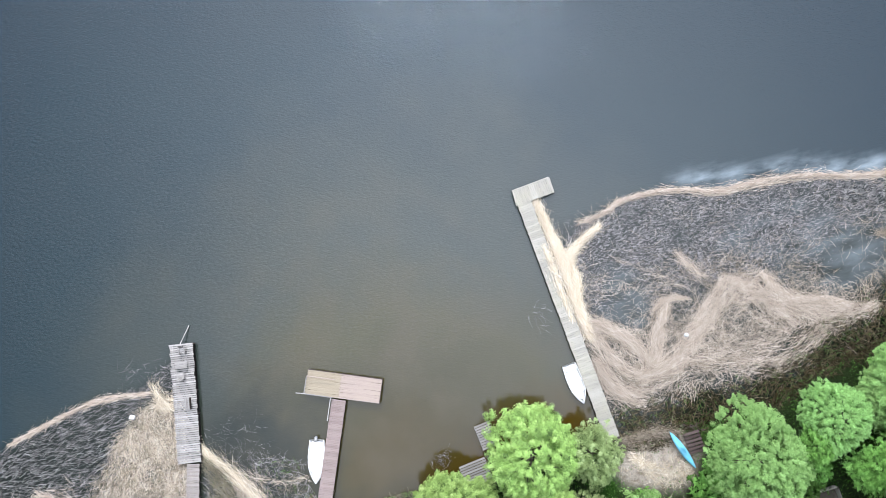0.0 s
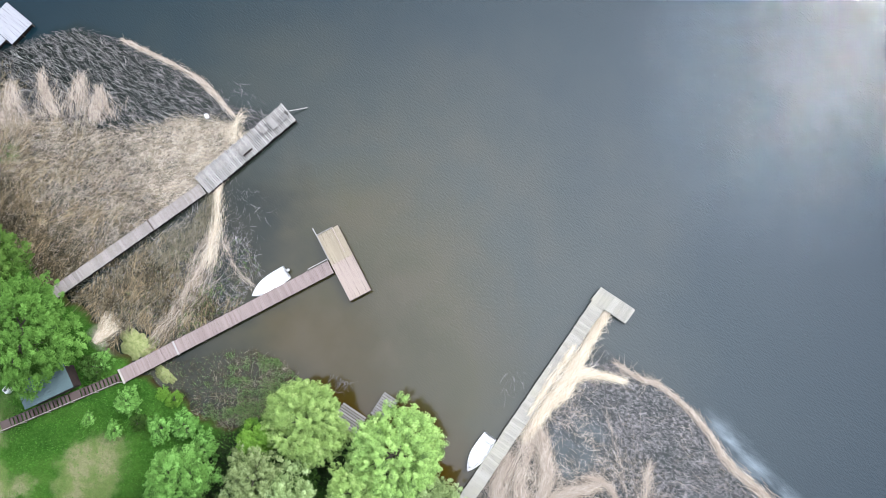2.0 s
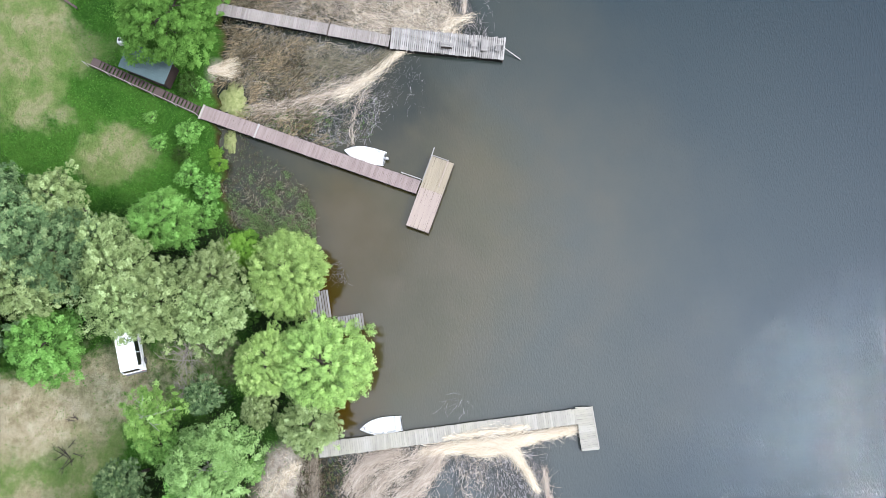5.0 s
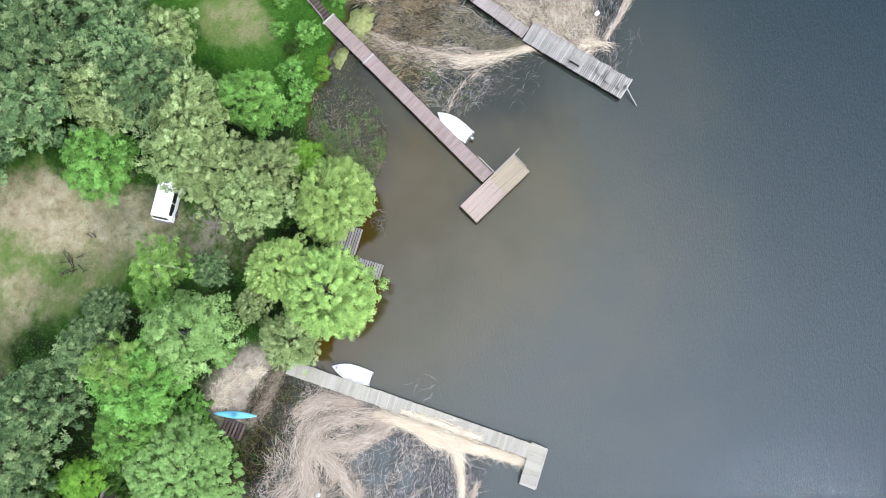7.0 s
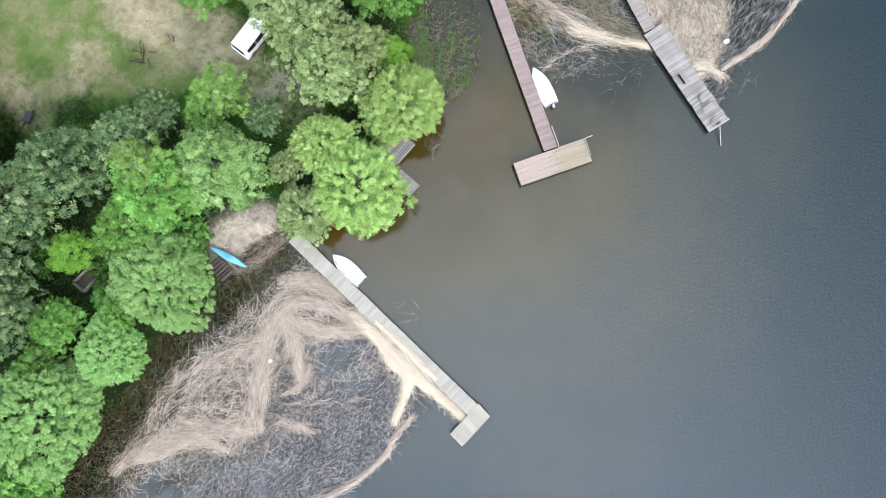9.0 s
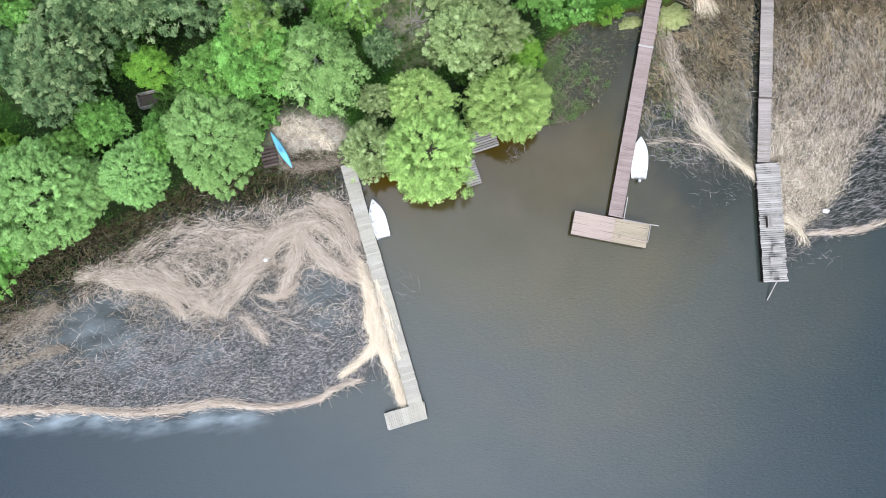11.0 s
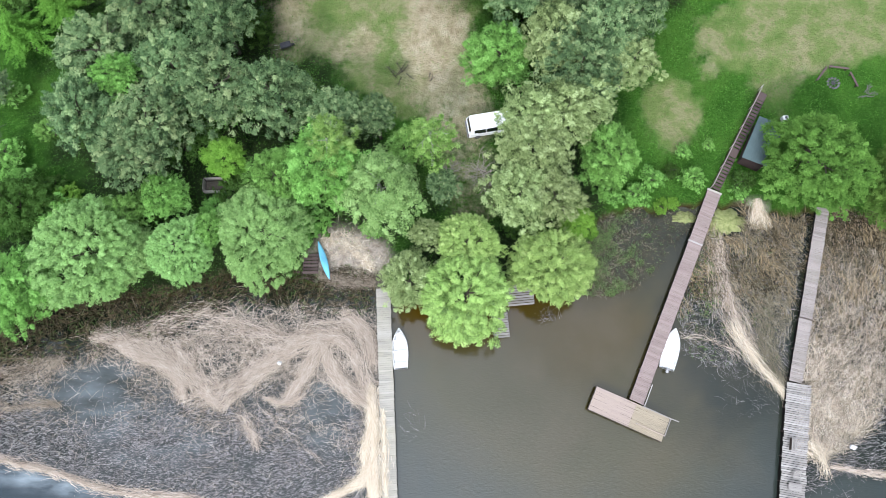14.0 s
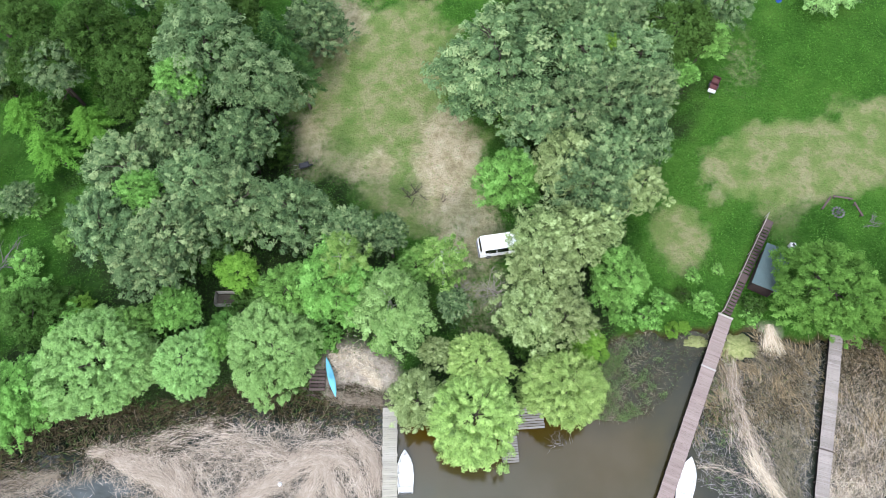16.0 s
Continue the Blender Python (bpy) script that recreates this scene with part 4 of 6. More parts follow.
WEST_WOOD = [
    (-28.8, 45.9, 6.0, 'F', 9), (-22.4, 41.8, 4.6, 'F', 9), (-30.4, 41.8, 3.2, 'G', 9), (-23.4, 35.8, 3.9, 'O', 8), (-30.4, 36.8, 4.5, 'O', 8),
    (-34.4, 32.1, 4.4, 'O', 8), (-31.7, 29.3, 2.4, 'G', 9), (-34.7, 26.1, 4.2, 'O', 8), (-28.6, 25.2, 4.7, 'O', 8), (-22.9, 29.0, 4.8, 'O', 8),
    (-17.4, 28.3, 4.4, 'O', 8), (-12.2, 26.8, 3.4, 'O', 7), (-8.4, 26.9, 2.3, 'O', 7), (-26.9, 30.6, 4.3, 'O', 8), (-30.1, 22.3, 3.6, 'O', 8),
    (-52, 33, 3.2, 'O', 6), (-52, 13, 4.5, 'G', 6), (-47, 8.5, 4.2, 'G', 6),
]
for x, y, r, kind, mid in WATERSIDE + MIDDLE_WOOD + EAST_WOOD + NORTH_WOOD + WEST_WOOD:
    tree(x, y, r, kind, mid)
for x, y, r, kind in [(22.4, 23.7, 1.4, "G"), (20.3, 24.3, 1.0, "D"), (18.4, 23.4, 1.3, "G"), (21.5, 26.2, 0.9, "G"), (-44.5, 24, 1.8, "G"), (-41, 26.5, 1.5, "G"), (-47, 21, 1.9, "G"), (-39.5, 20.5, 1.7, "D"), (-45, 30, 1.6, "G"), (-49.5, 28, 2.0, "G"), (19.4, 20.9, 1.0, "Y"), (20.6, 21.3, 0.8, "Y"), (27.0, 22.6, 1.2, "G"), (27.2, 23.5, 1.5, "D"), (16.8, 21.9, 1.5, "G"), (14.2, 22.2, 1.6, "G"), (-40, 16, 2.2, "D"), (-43, 20.5, 2.4, "G"), (-38.5, 19.5, 1.8, "Y"), (-35.5, 18.2, 1.8, "D"),
                      (24, 27, 0.7, "G"), (38, 60, 2.4, "B"), (41, 61, 2.0, "B"), (-8.6, 17.6, 1.2, "G"), (-20.5, 13.6, 1.2, "D"), (-15.5, 17.6, 1.4, "D")]:
    tree(x, y, r, kind, gz(x, y) + r * 0.45, True)

PALE_TWIG = painted("pale_bare_twigs", (0.2, 0.18, 0.15), 0.9, (0.14, 0.12, 0.09), 0.5, 5, 0.1)


def bare_tree(x, y, h, lean, reach, seed):
    """A dead tree: a leaning stem, limbs and fine forked twigs."""
    rr = random.Random(seed)
    t = thing("dead_tree", pose(x, y, gz(x, y)), "bare dead tree with pale forked twigs", "tree", "lakeside trees")
    part("trunk", trunk_bm(h, 0.1, lean, 6, seed, reach), PALE_TWIG, t).location = (0, 0, -0.1)
    for k in range(26):
        f = rr.uniform(0.35, 1.0)
        base = Vector((lean[0] * f * f, lean[1] * f * f, h * f))
        a = k * 2.4 + rr.uniform(-0.5, 0.5)
        tip = base + Vector((math.cos(a), math.sin(a), rr.uniform(0.1, 0.5))) * reach * rr.uniform(0.4, 0.95) * (1.2 - 0.5 * f)
        twig = bmesh.new()
        add_rod(twig, base, tip, 0.035, 0.01, 4)
        for q in range(4):
            fork = base.lerp(tip, rr.uniform(0.35, 0.95))
            b = a + rr.choice((-1, 1)) * rr.uniform(0.4, 0.9)
            add_rod(twig, fork, fork + Vector((math.cos(b), math.sin(b), rr.uniform(-0.1, 0.4))) * reach * 0.3, 0.02, 0.006, 4)
        part("twig", twig, PALE_TWIG, t)


bare_tree(2.6, 22.4, 6.5, (-1.6, -0.6), 2.6, 71)
bare_tree(-1.7, 21.8, 5.0, (0.5, 0.8), 1.9, 73)

# undergrowth that closes the wood
under = random.Random(21)
placed = []
for cx, cy, rx, ry, many in ((-27, 31, 11, 13, 20), (-12, 20.5, 8, 4, 8), (7, 22, 7, 5, 8), (9, 38, 7, 9, 10), (9, 52, 11, 5, 7), (-33, 17, 9, 4, 8), (-46, 46, 9, 7, 7)):
    got = 0
    while got < many:
        u, v = under.uniform(-1, 1), under.uniform(-1, 1)
        if u * u + v * v < 1:
            x, y = cx + u * rx, cy + v * ry
            got += 1
            if y > float(shore_y(x)) + 1.5 and math.hypot(x - 2.5, y - 28.5) > 4.2 and math.hypot((x - 0.8) / 2.6, (y - 22) / 5) > 1 and math.hypot(x + 24.4, y - 21.5) > 2.6 and math.hypot(x + 11, y - 15) > 4:
                tree(x, y, under.uniform(1.6, 2.8), under.choice("DDDG"), gz(x, y) + under.uniform(1.0, 2.2), True)

# ---- reeds ----
STRAW = straw_material("bleached_reed_straw", [(0.222, 0.174, 0.130), (0.445, 0.366, 0.295), (0.715, 0.620, 0.520)])
PALE_STRAW = straw_material("pale_reed_straw", [(0.42, 0.335, 0.232), (0.67, 0.56, 0.412), (0.88, 0.82, 0.685)])
GREY_REED = straw_material("grey_dead_reed", [(0.045, 0.04, 0.04), (0.16, 0.148, 0.146), (0.46, 0.43, 0.42)])
TAN_REED = straw_material("tan_dead_reed", [(0.099, 0.077, 0.053), (0.253, 0.207, 0.156), (0.462, 0.396, 0.325)])
DARK_REED = straw_material("dark_brown_reed", [(0.012, 0.010, 0.005), (0.036, 0.029, 0.015), (0.15, 0.118, 0.066)])
OLIVE_REED = straw_material("olive_grey_reed", [(0.05, 0.045, 0.026), (0.17, 0.15, 0.1), (0.37, 0.33, 0.24)])
GOLD_REED = straw_material("golden_brown_reed", [(0.085, 0.06, 0.03), (0.26, 0.195, 0.11), (0.48, 0.385, 0.24)])
GREEN_REED = straw_material("green_reed_shoots", [(0.035, 0.07, 0.015), (0.065, 0.12, 0.03), (0.11, 0.15, 0.05)])


def stalks(name, label, x, y, ang, length, lift, width, mat, seed, z=None, bend=0.35, category="reeds"):
    """Thin bent ribbons, one for each stalk, joined as one bed."""
    r = np.random.default_rng(seed)
    k = len(x)
    if z is None:
        z = np.maximum(ground_z(x, y), -0.05)
    length, lift = np.broadcast_to(length, k) * r.uniform(0.6, 1.3, k), np.broadcast_to(lift, k) + r.normal(0, 0.12, k)
    dirs = np.stack([np.cos(ang), np.sin(ang)], 1)
    side = np.stack([-np.sin(ang), np.cos(ang)], 1) * (np.broadcast_to(width, k) * r.uniform(0.6, 1.3, k))[:, None] / 2
    swerve = r.normal(0, bend, k)
    rows = []
    for t, w in ((0.0, 1.0), (0.5, 0.9), (1.0, 0.25)):
        along = length * t * np.cos(lift)
        px = x + dirs[:, 0] * along - dirs[:, 1] * swerve * length * t * t * 0.5
        py = y + dirs[:, 1] * along + dirs[:, 0] * swerve * length * t * t * 0.5
        pz = z + length * (np.sin(lift) * t - 0.25 * t * t * np.abs(np.cos(lift))) + 0.04 + 0.25 * length * t * 0.6
        pz = np.maximum(pz, z + 0.015)
        for s in (-1, 1):
            rows.append(np.stack([px + s * side[:, 0] * w, py + s * side[:, 1] * w, pz], 1))
    v = np.stack(rows, 1).reshape(-1, 3)
    b = np.arange(k)[:, None] * 6
    f = np.concatenate([b + [0, 1, 3, 2], b + [2, 3, 5, 4]], 0)
    return tagged(raw_mesh(name, v, f, mat), label, category, kind="stuff")


LEFT_EDGE = [(-75, 0), (-60, -2), (-43, -5), (-37.5, -5.8), (-32, -7.5), (-26.7, -7.9), (-24, -7.8), (-20.3, -9.3), (-15, -9.7), (-12.9, -8.8), (-10.5, -8.4), (-8.2, -6.6), (-7.0, -5.5)]
RIGHT_EDGE = [(30.6, -5.6), (32.3, -5.4), (35.4, -3.8), (39.5, -4.0), (44, -3), (48.2, -2), (53, 0.1), (55.5, 3), (58, 8), (61, 13)]
MID_EDGE = [(19.5, 11.5), (20.9, 9.5), (21.4, 6.2), (24.5, 5.3), (26.6, 6.0), (28.5, 4.4), (30.6, 2.6)]
COVE_EDGE = [(11.5, 12.2), (14.6, 11.7), (17, 13.2), (19, 14.4), (21.8, 18.4)]


def edge(pts, x):
    return np.interp(x, [q[0] for q in pts], [q[1] for q in pts])


def scatter(seed, count, x0, x1, y0, y1, keep):
    r = np.random.default_rng(seed)
    x, y = r.uniform(x0, x1, count), r.uniform(y0, y1, count)
    ok = r.random(count) < keep(x, y)
    return x[ok], y[ok], r


def jetty_a_x(y):
    return -6.6 - 0.7 + (y - 0.2) * -0.0818


def left_bed(x, y):
    return (y > edge(LEFT_EDGE, x) + 0.15 * wobble(x, y, 0.7, 2)) & (y < shore_y(x) + 0.4) & (x < jetty_a_x(y) - 0.05)


def pool(x, y):
    return np.maximum(blob(x, y, -34.5, 1.2, 4.2, 2.6, 21, 0.5), blob(x, y, -12.6, 0.4, 2.2, 3.6, 22, 0.6))


# left bed: low grey stubble outside, taller tangled stalks towards the bank
def keep_stub(x, y):
    return left_bed(x, y) * np.clip((3.5 - y) / 5, 0, 1) * (1 - 0.9 * pool(x, y)) * np.clip(0.75 + 0.5 * wobble(x, y, 2.2, 5), 0.2, 1)


x, y, r = scatter(31, 105000, -60, -7, -10, 6, keep_stub)
stalks("reed_stubble", "broken grey reed stubble standing in dark water", x, y, r.normal(0.1, 0.45, len(x)) + math.pi * (r.random(len(x)) < 0.5), 0.34, 0.35, 0.03, GREY_REED, 41)


def keep_tangle(x, y):
    return left_bed(x, y) * np.clip((y + 3.0) / 5.5, 0, 1) * np.clip((shore_y(x) - y - 2.3 - 0.08 * np.maximum(-14 - x, 0)) / 1.8, 0, 1) * (1 - 0.93 * pool(x, y)) * np.clip(0.55 + 0.6 * wobble(x, y, 2.6, 8), 0.1, 1)


x, y, r = scatter(32, 46000, -60, -7, -8, 14, keep_tangle)
stalks("reed_bed", "tangled grey-brown dead reeds in shallow water", x, y, r.normal(0.5, 1.0, len(x)) + 0.8 * wobble(x, y, 4, 3), 1.1, 0.2, 0.027, TAN_REED, 42)
x, y, r = scatter(33, 2600, -60, -7, -9, 12, lambda x, y: left_bed(x, y) * 0.5)
stalks("reed_bed", "long pale reed stalks lying criss-cross", x, y, r.uniform(0, 6.28, len(x)), 1.5, 0.1, 0.022, STRAW, 43)


x, y, r = scatter(67, 9000, -36, -7.5, 1, 12, lambda x, y: left_bed(x, y) * np.clip((shore_y(x) - y - 1.8) / 1.5, 0, 1) * np.clip((y - 1.5 + 0.08 * (x + 20)) / 3, 0, 1) * np.clip(0.6 + 0.6 * wobble(x, y, 1.8, 13), 0.1, 1))
stalks("reed_bed", "pale loose reed straw between flattened swathes", x, y, r.normal(0.9, 0.9, len(x)), 1.2, 0.12, 0.022, STRAW, 68)


# dark brown reeds under the trees along the bank, thinning away from it
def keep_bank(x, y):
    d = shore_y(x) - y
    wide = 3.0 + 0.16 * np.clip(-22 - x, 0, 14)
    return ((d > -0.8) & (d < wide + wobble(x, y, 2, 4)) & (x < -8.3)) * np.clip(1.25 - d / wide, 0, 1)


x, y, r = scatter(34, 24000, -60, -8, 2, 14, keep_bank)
stalks("bank_reeds", "dark brown reeds along the shaded bank", x, y, r.uniform(0, 6.28, len(x)), 0.8, 0.5, 0.06, DARK_REED, 44)
x, y, r = scatter(35, 4200, -60, -8, 4, 14, keep_bank)
stalks("bank_reeds", "green shoots among dark bank reeds", x, y, r.uniform(0, 6.28, len(x)), 0.6, 0.6, 0.06, GREEN_REED, 45)


def swathe(name, label, pts, width, count, mat, seed, length=1.5, spread=0.34, thin=0.024, high=0.3, fray=0.0, base=0.0):
    """Flattened straw combed along a smooth line."""
    r = np.random.default_rng(seed)
    q = np.array(pts, float)
    for _ in range(3):
        q = np.concatenate([q[:1], np.stack([0.75 * q[:-1] + 0.25 * q[1:], 0.25 * q[:-1] + 0.75 * q[1:]], 1).reshape(-1, 2), q[-1:]])
    seg = np.linalg.norm(np.diff(q, axis=0), axis=1)
    at = np.concatenate([[0], np.cumsum(seg)])
    s = r.uniform(0, at[-1], count)
    cx, cy = np.interp(s, at, q[:, 0]), np.interp(s, at, q[:, 1])
    k = np.clip(np.searchsorted(at, s) - 1, 0, len(seg) - 1)
    tx, ty = (q[k + 1] - q[k]).T / seg[k]
    w = 0.82 * np.interp(s / at[-1], np.linspace(0, 1, len(width)), width) if np.ndim(width) else np.full(count, width)
    many = 9
    strand = r.integers(0, many, count)
    lane, phase, wave = r.normal(0, 0.5, many), r.uniform(0, 6.28, many), r.uniform(2.5, 5.0, many)
    lane = lane[strand] + 0.3 * np.sin(s / wave[strand] * 2 + phase[strand])
    off = np.where(r.random(count) < 0.3, r.normal(0, 0.85, count), lane + r.normal(0, 0.07, count)) * w
    a = np.arctan2(ty, tx) + r.normal(0, spread, count) + off / np.maximum(w, 0.1) * fray + math.pi * (r.random(count) < 0.3)
    x, y = cx - ty * off - np.cos(a) * length * 0.45, cy + tx * off - np.sin(a) * length * 0.45
    z = np.maximum(ground_z(x, y), base) + r.uniform(0.0, high, count) * np.exp(-(off / np.maximum(w, 0.1)) ** 2)
    return stalks(name, label, x, y, a, length, 0.03, thin, mat, seed + 1, z, 0.5, "straw")


SW = "wind-combed swathe of flattened bleached reed straw"
swathe("straw_swathe", SW, [(-22.3, 0.7), (-20.2, 2.9), (-17.0, 5.6), (-14.4, 7.9), (-11.7, 8.0), (-9.6, 6.1), (-8.8, 3.2), (-8.0, 1.3)], [0.8, 0.9, 0.9, 1.0, 1.0, 0.8, 0.6], 2000, STRAW, 80)
swathe("straw_swathe", SW, [(-25.5, 1.2), (-21.8, 2.1), (-18.1, 4.5), (-14.9, 6.7), (-11.6, 7.2)], [1.0, 1.2, 1.1, 0.9, 0.6], 800, STRAW, 82)
swathe("straw_swathe", SW, [(-8.3, 2.4), (-7.7, -1.4), (-8.0, -3.5), (-7.5, -6.6), (-7.0, -9.6), (-6.8, -11.6)], [0.4, 0.5, 1.1, 0.5, 0.22, 0.2], 3000, PALE_STRAW, 84)
swathe("straw_swathe", SW, [(-7.7, -4.0), (-8.4, -5.6), (-10.3, -6.8), (-11.8, -7.5)], [1.0, 0.55, 0.25, 0.12], 750, PALE_STRAW, 86)
swathe("straw_swathe", SW, [(-13.5, 6.7), (-14.3, 3.7), (-16.1, 1.4)], [0.6, 0.6, 0.4], 900, STRAW, 88)
swathe("straw_swathe", SW, [(-13.3, 6.9), (-11.3, 3.1), (-8.8, 1.2)], [0.6, 0.6, 0.5], 1400, STRAW, 90)
swathe("straw_swathe", SW, [(-19.7, 3.7), (-18.8, 0.7), (-16.3, -1.4), (-12.7, -4.0)], [0.35, 0.3, 0.15, 0.1], 60, STRAW, 92)
swathe("straw_swathe", SW, [(-18.0, 1.3), (-16.3, 0.7), (-14.7, 1.5)], [0.2, 0.25, 0.2], 200, STRAW, 94)
swathe("straw_swathe", SW, [(-20.1, -0.3), (-18.9, -1.9), (-18.4, -3.0)], [0.6, 0.6, 0.3], 150, STRAW, 96)
swathe("straw_swathe", SW, [(-34.8, 6.5), (-31.3, 6.7), (-27.3, 4.5), (-25.5, 1.2)], [0.5, 1.0, 1.2, 0.9], 1600, STRAW, 98)
swathe("straw_swathe", SW, [(-27.4, 6.1), (-24.5, 2.9), (-22.5, 0.5)], [1.3, 1.3, 0.5], 950, STRAW, 100)
swathe("straw_swathe", SW, [(-32.9, 6.1), (-29.5, 4.5), (-26.8, 3.9)], [0.5, 0.7, 0.5], 700, STRAW, 102)
swathe("straw_swathe", SW, [(-30.2, 7.2), (-25.4, 8.8), (-20.4, 8.3), (-16.5, 6.7)], [0.9, 1.8, 2.0, 1.2], 900, STRAW, 104)
swathe("straw_swathe", SW, [(-11.2, 9.4), (-8.9, 7.8), (-8.3, 5.0)], [1.0, 0.8, 0.6], 900, STRAW, 106)
swathe("straw_swathe", SW, [(25.0, 18.6), (25.3, 14.5), (26.4, 9.2), (27.9, 5.9)], [0.5, 0.4, 0.3, 0.3], 230, STRAW, 108)
swathe("straw_swathe", SW, [(26.0, 9.6), (26.9, 7.6), (28.4, 5.4), (29.8, 3.9), (30.3, 2.9)], [0.9, 0.6, 0.55, 0.45, 0.3], 950, PALE_STRAW, 110, 1.3, 0.2, 0.015)
swathe("straw_swathe", SW, [(24.6, 17.5), (24.9, 14.0), (25.9, 10.6), (27.4, 7.2)], [1.0, 1.5, 1.8, 1.2], 1100, STRAW, 524, 1.1, 0.4, 0.015)
swathe("straw_swathe", SW, [(29.5, 12.5), (28.6, 9.0), (29.3, 5.5), (30.3, 4.0)], [2.0, 1.6, 1.2, 0.5], 900, OLIVE_REED, 526, 1.1, 0.5, 0.018)
swathe("straw_swathe", SW, [(21.1, 8.3), (24.0, 8.1), (26.6, 6.4)], [0.3, 0.3, 0.3], 60, STRAW, 112)
swathe("straw_swathe", SW, [(32.4, -1.2), (33.2, -2.5), (33.6, -3.8)], [0.7, 0.6, 0.4], 130, PALE_STRAW, 114)
swathe("straw_swathe", SW, [(-14.4, -9.4), (-12.9, -8.6), (-10.5, -8.4)], [0.15, 0.15, 0.1], 160, STRAW, 116)
swathe("straw_swathe", SW, [(-13.4, 13.0), (-11.2, 12.4), (-8.5, 12.7)], [0.5, 0.6, 0.5], 900, TAN_REED, 118)
for k, (q0, q1) in enumerate((((50.3, 11.8), (53.9, 8.8)), ((48.2, 8.6), (52.3, 6.0)), ((46.3, 6.8), (48.9, 3.6)), ((44.0, 5.6), (46.5, 3.4)))):
    swathe("straw_swathe", SW, [q0, ((q0[0] + q1[0]) / 2 + 0.2, (q0[1] + q1[1]) / 2), q1], [2.4, 1.2, 0.5], 420, STRAW, 200 + 2 * k, 1.4, 0.45)
swathe("straw_litter", "pale straw blown onto the plank jetty", [(-6.95, 0.5), (-6.75, -2.0), (-6.62, -3.6), (-6.3, -7.0)], [0.12, 0.28, 0.4, 0.12], 420, PALE_STRAW, 500, 0.8, 0.5, 0.024, 0.08, 0.0, 0.54)
swathe("straw_swathe", SW, [(-45, 2.2), (-41, 3.0), (-37.6, 4.0)], [1.6, 1.6, 0.8], 900, TAN_REED, 520, 1.2, 0.6)
swathe("straw_swathe", "loose bleached straw scattered over the reed stubble", [(-27.0, 4.0), (-21.0, 5.2), (-14.5, 5.2), (-9.5, 4.0)], [2.6, 3.4, 3.4, 2.2], 1500, STRAW, 528, 0.9, 1.0, 0.018, 0.12)
swathe("straw_swathe", "loose bleached straw scattered over the reed stubble", [(-25.0, -1.5), (-19.0, -1.0), (-13.0, -1.5), (-9.5, -2.5)], [1.8, 2.4, 2.2, 1.4], 480, STRAW, 530, 0.8, 1.0, 0.018, 0.1)
swathe("straw_swathe", SW, [(-44, -0.6), (-40.5, 0.0), (-37.5, 0.2)], [0.9, 1.0, 0.4], 420, TAN_REED, 522, 1.0, 0.7)
# outer hems of washed-up straw
swathe("straw_hem", "narrow hem of washed-up straw along the reed edge", [(-60, -1.8), (-43, -4.9), (-37.5, -5.7), (-32, -7.4), (-26.7, -7.8), (-24, -7.7), (-20.3, -9.2), (-15, -9.6), (-12.9, -8.7)], [0.3, 0.35, 0.5, 0.3, 0.5, 0.3, 0.15], 4600, STRAW, 71, 0.9, 0.16, 0.035)
swathe("straw_hem", "narrow hem of washed-up straw along the reed edge", [(34.2, -3.2), (36.5, -3.6), (39.5, -3.9), (44, -2.9), (48.2, -1.9)], [0.2, 0.3, 0.3, 0.15], 800, STRAW, 73, 0.9, 0.18, 0.035)


# right bed: dense pale reeds behind, thin grey ones over dark water in front
def right_bed(x, y):
    return (y > edge(RIGHT_EDGE, x)) & (y < shore_y(x) + 0.3) & (x > 30.75 + (y - 0.2) * 0.19 + np.where(y < 4.1, 0.55, 0.35)) & (x < 62)


FRONT = [(30, -3.2), (33.3, -3.3), (35, -2.6), (37.7, -0.2), (40.4, 2.8), (43.5, 5.3), (48.5, 7.6), (51.2, 9.8), (55.3, 8.9), (62, 12)]


def keep_dense(x, y):
    front = np.clip((y - edge(FRONT, x) - 0.8 * wobble(x, y, 1.6, 6)) / 1.2, 0.0, 1)
    return right_bed(x, y) * front * np.clip(0.85 + 0.4 * wobble(x, y, 1.6, 9), 0.3, 1)


x, y, r = scatter(36, 54000, 30, 62, -6, 22, lambda x, y: keep_dense(x, y) * np.clip(1.1 - (y - 5) / 16, 0.15, 1))
stalks("reed_bed", "dense pale dead reeds beside the jetty", x, y, r.normal(1.5, 0.8, len(x)) + 0.4 * wobble(x, y, 3, 2), 1.1, 0.16, 0.019, STRAW, 46)
x, y, r = scatter(37, 24000, 30, 62, -6, 22, lambda x, y: keep_dense(x, y) * 0.9)
stalks("reed_bed", "brown undergrowth of broken reeds", x, y, r.uniform(0, 6.28, len(x)), 0.9, 0.22, 0.03, OLIVE_REED, 47)
x, y, r = scatter(38, 26000, 30, 62, -6, 16, lambda x, y: right_bed(x, y) * (1 - keep_dense(x, y)) * 0.75)
stalks("reed_bed", "sparse grey reeds standing in dark water", x, y, r.normal(-3.05, 0.32, len(x)), 0.9, 0.2, 0.024, GREY_REED, 48)
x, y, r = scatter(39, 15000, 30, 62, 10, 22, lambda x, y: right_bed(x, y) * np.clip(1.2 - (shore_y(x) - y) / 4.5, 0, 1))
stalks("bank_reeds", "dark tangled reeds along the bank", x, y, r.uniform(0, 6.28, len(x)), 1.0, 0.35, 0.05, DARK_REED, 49)


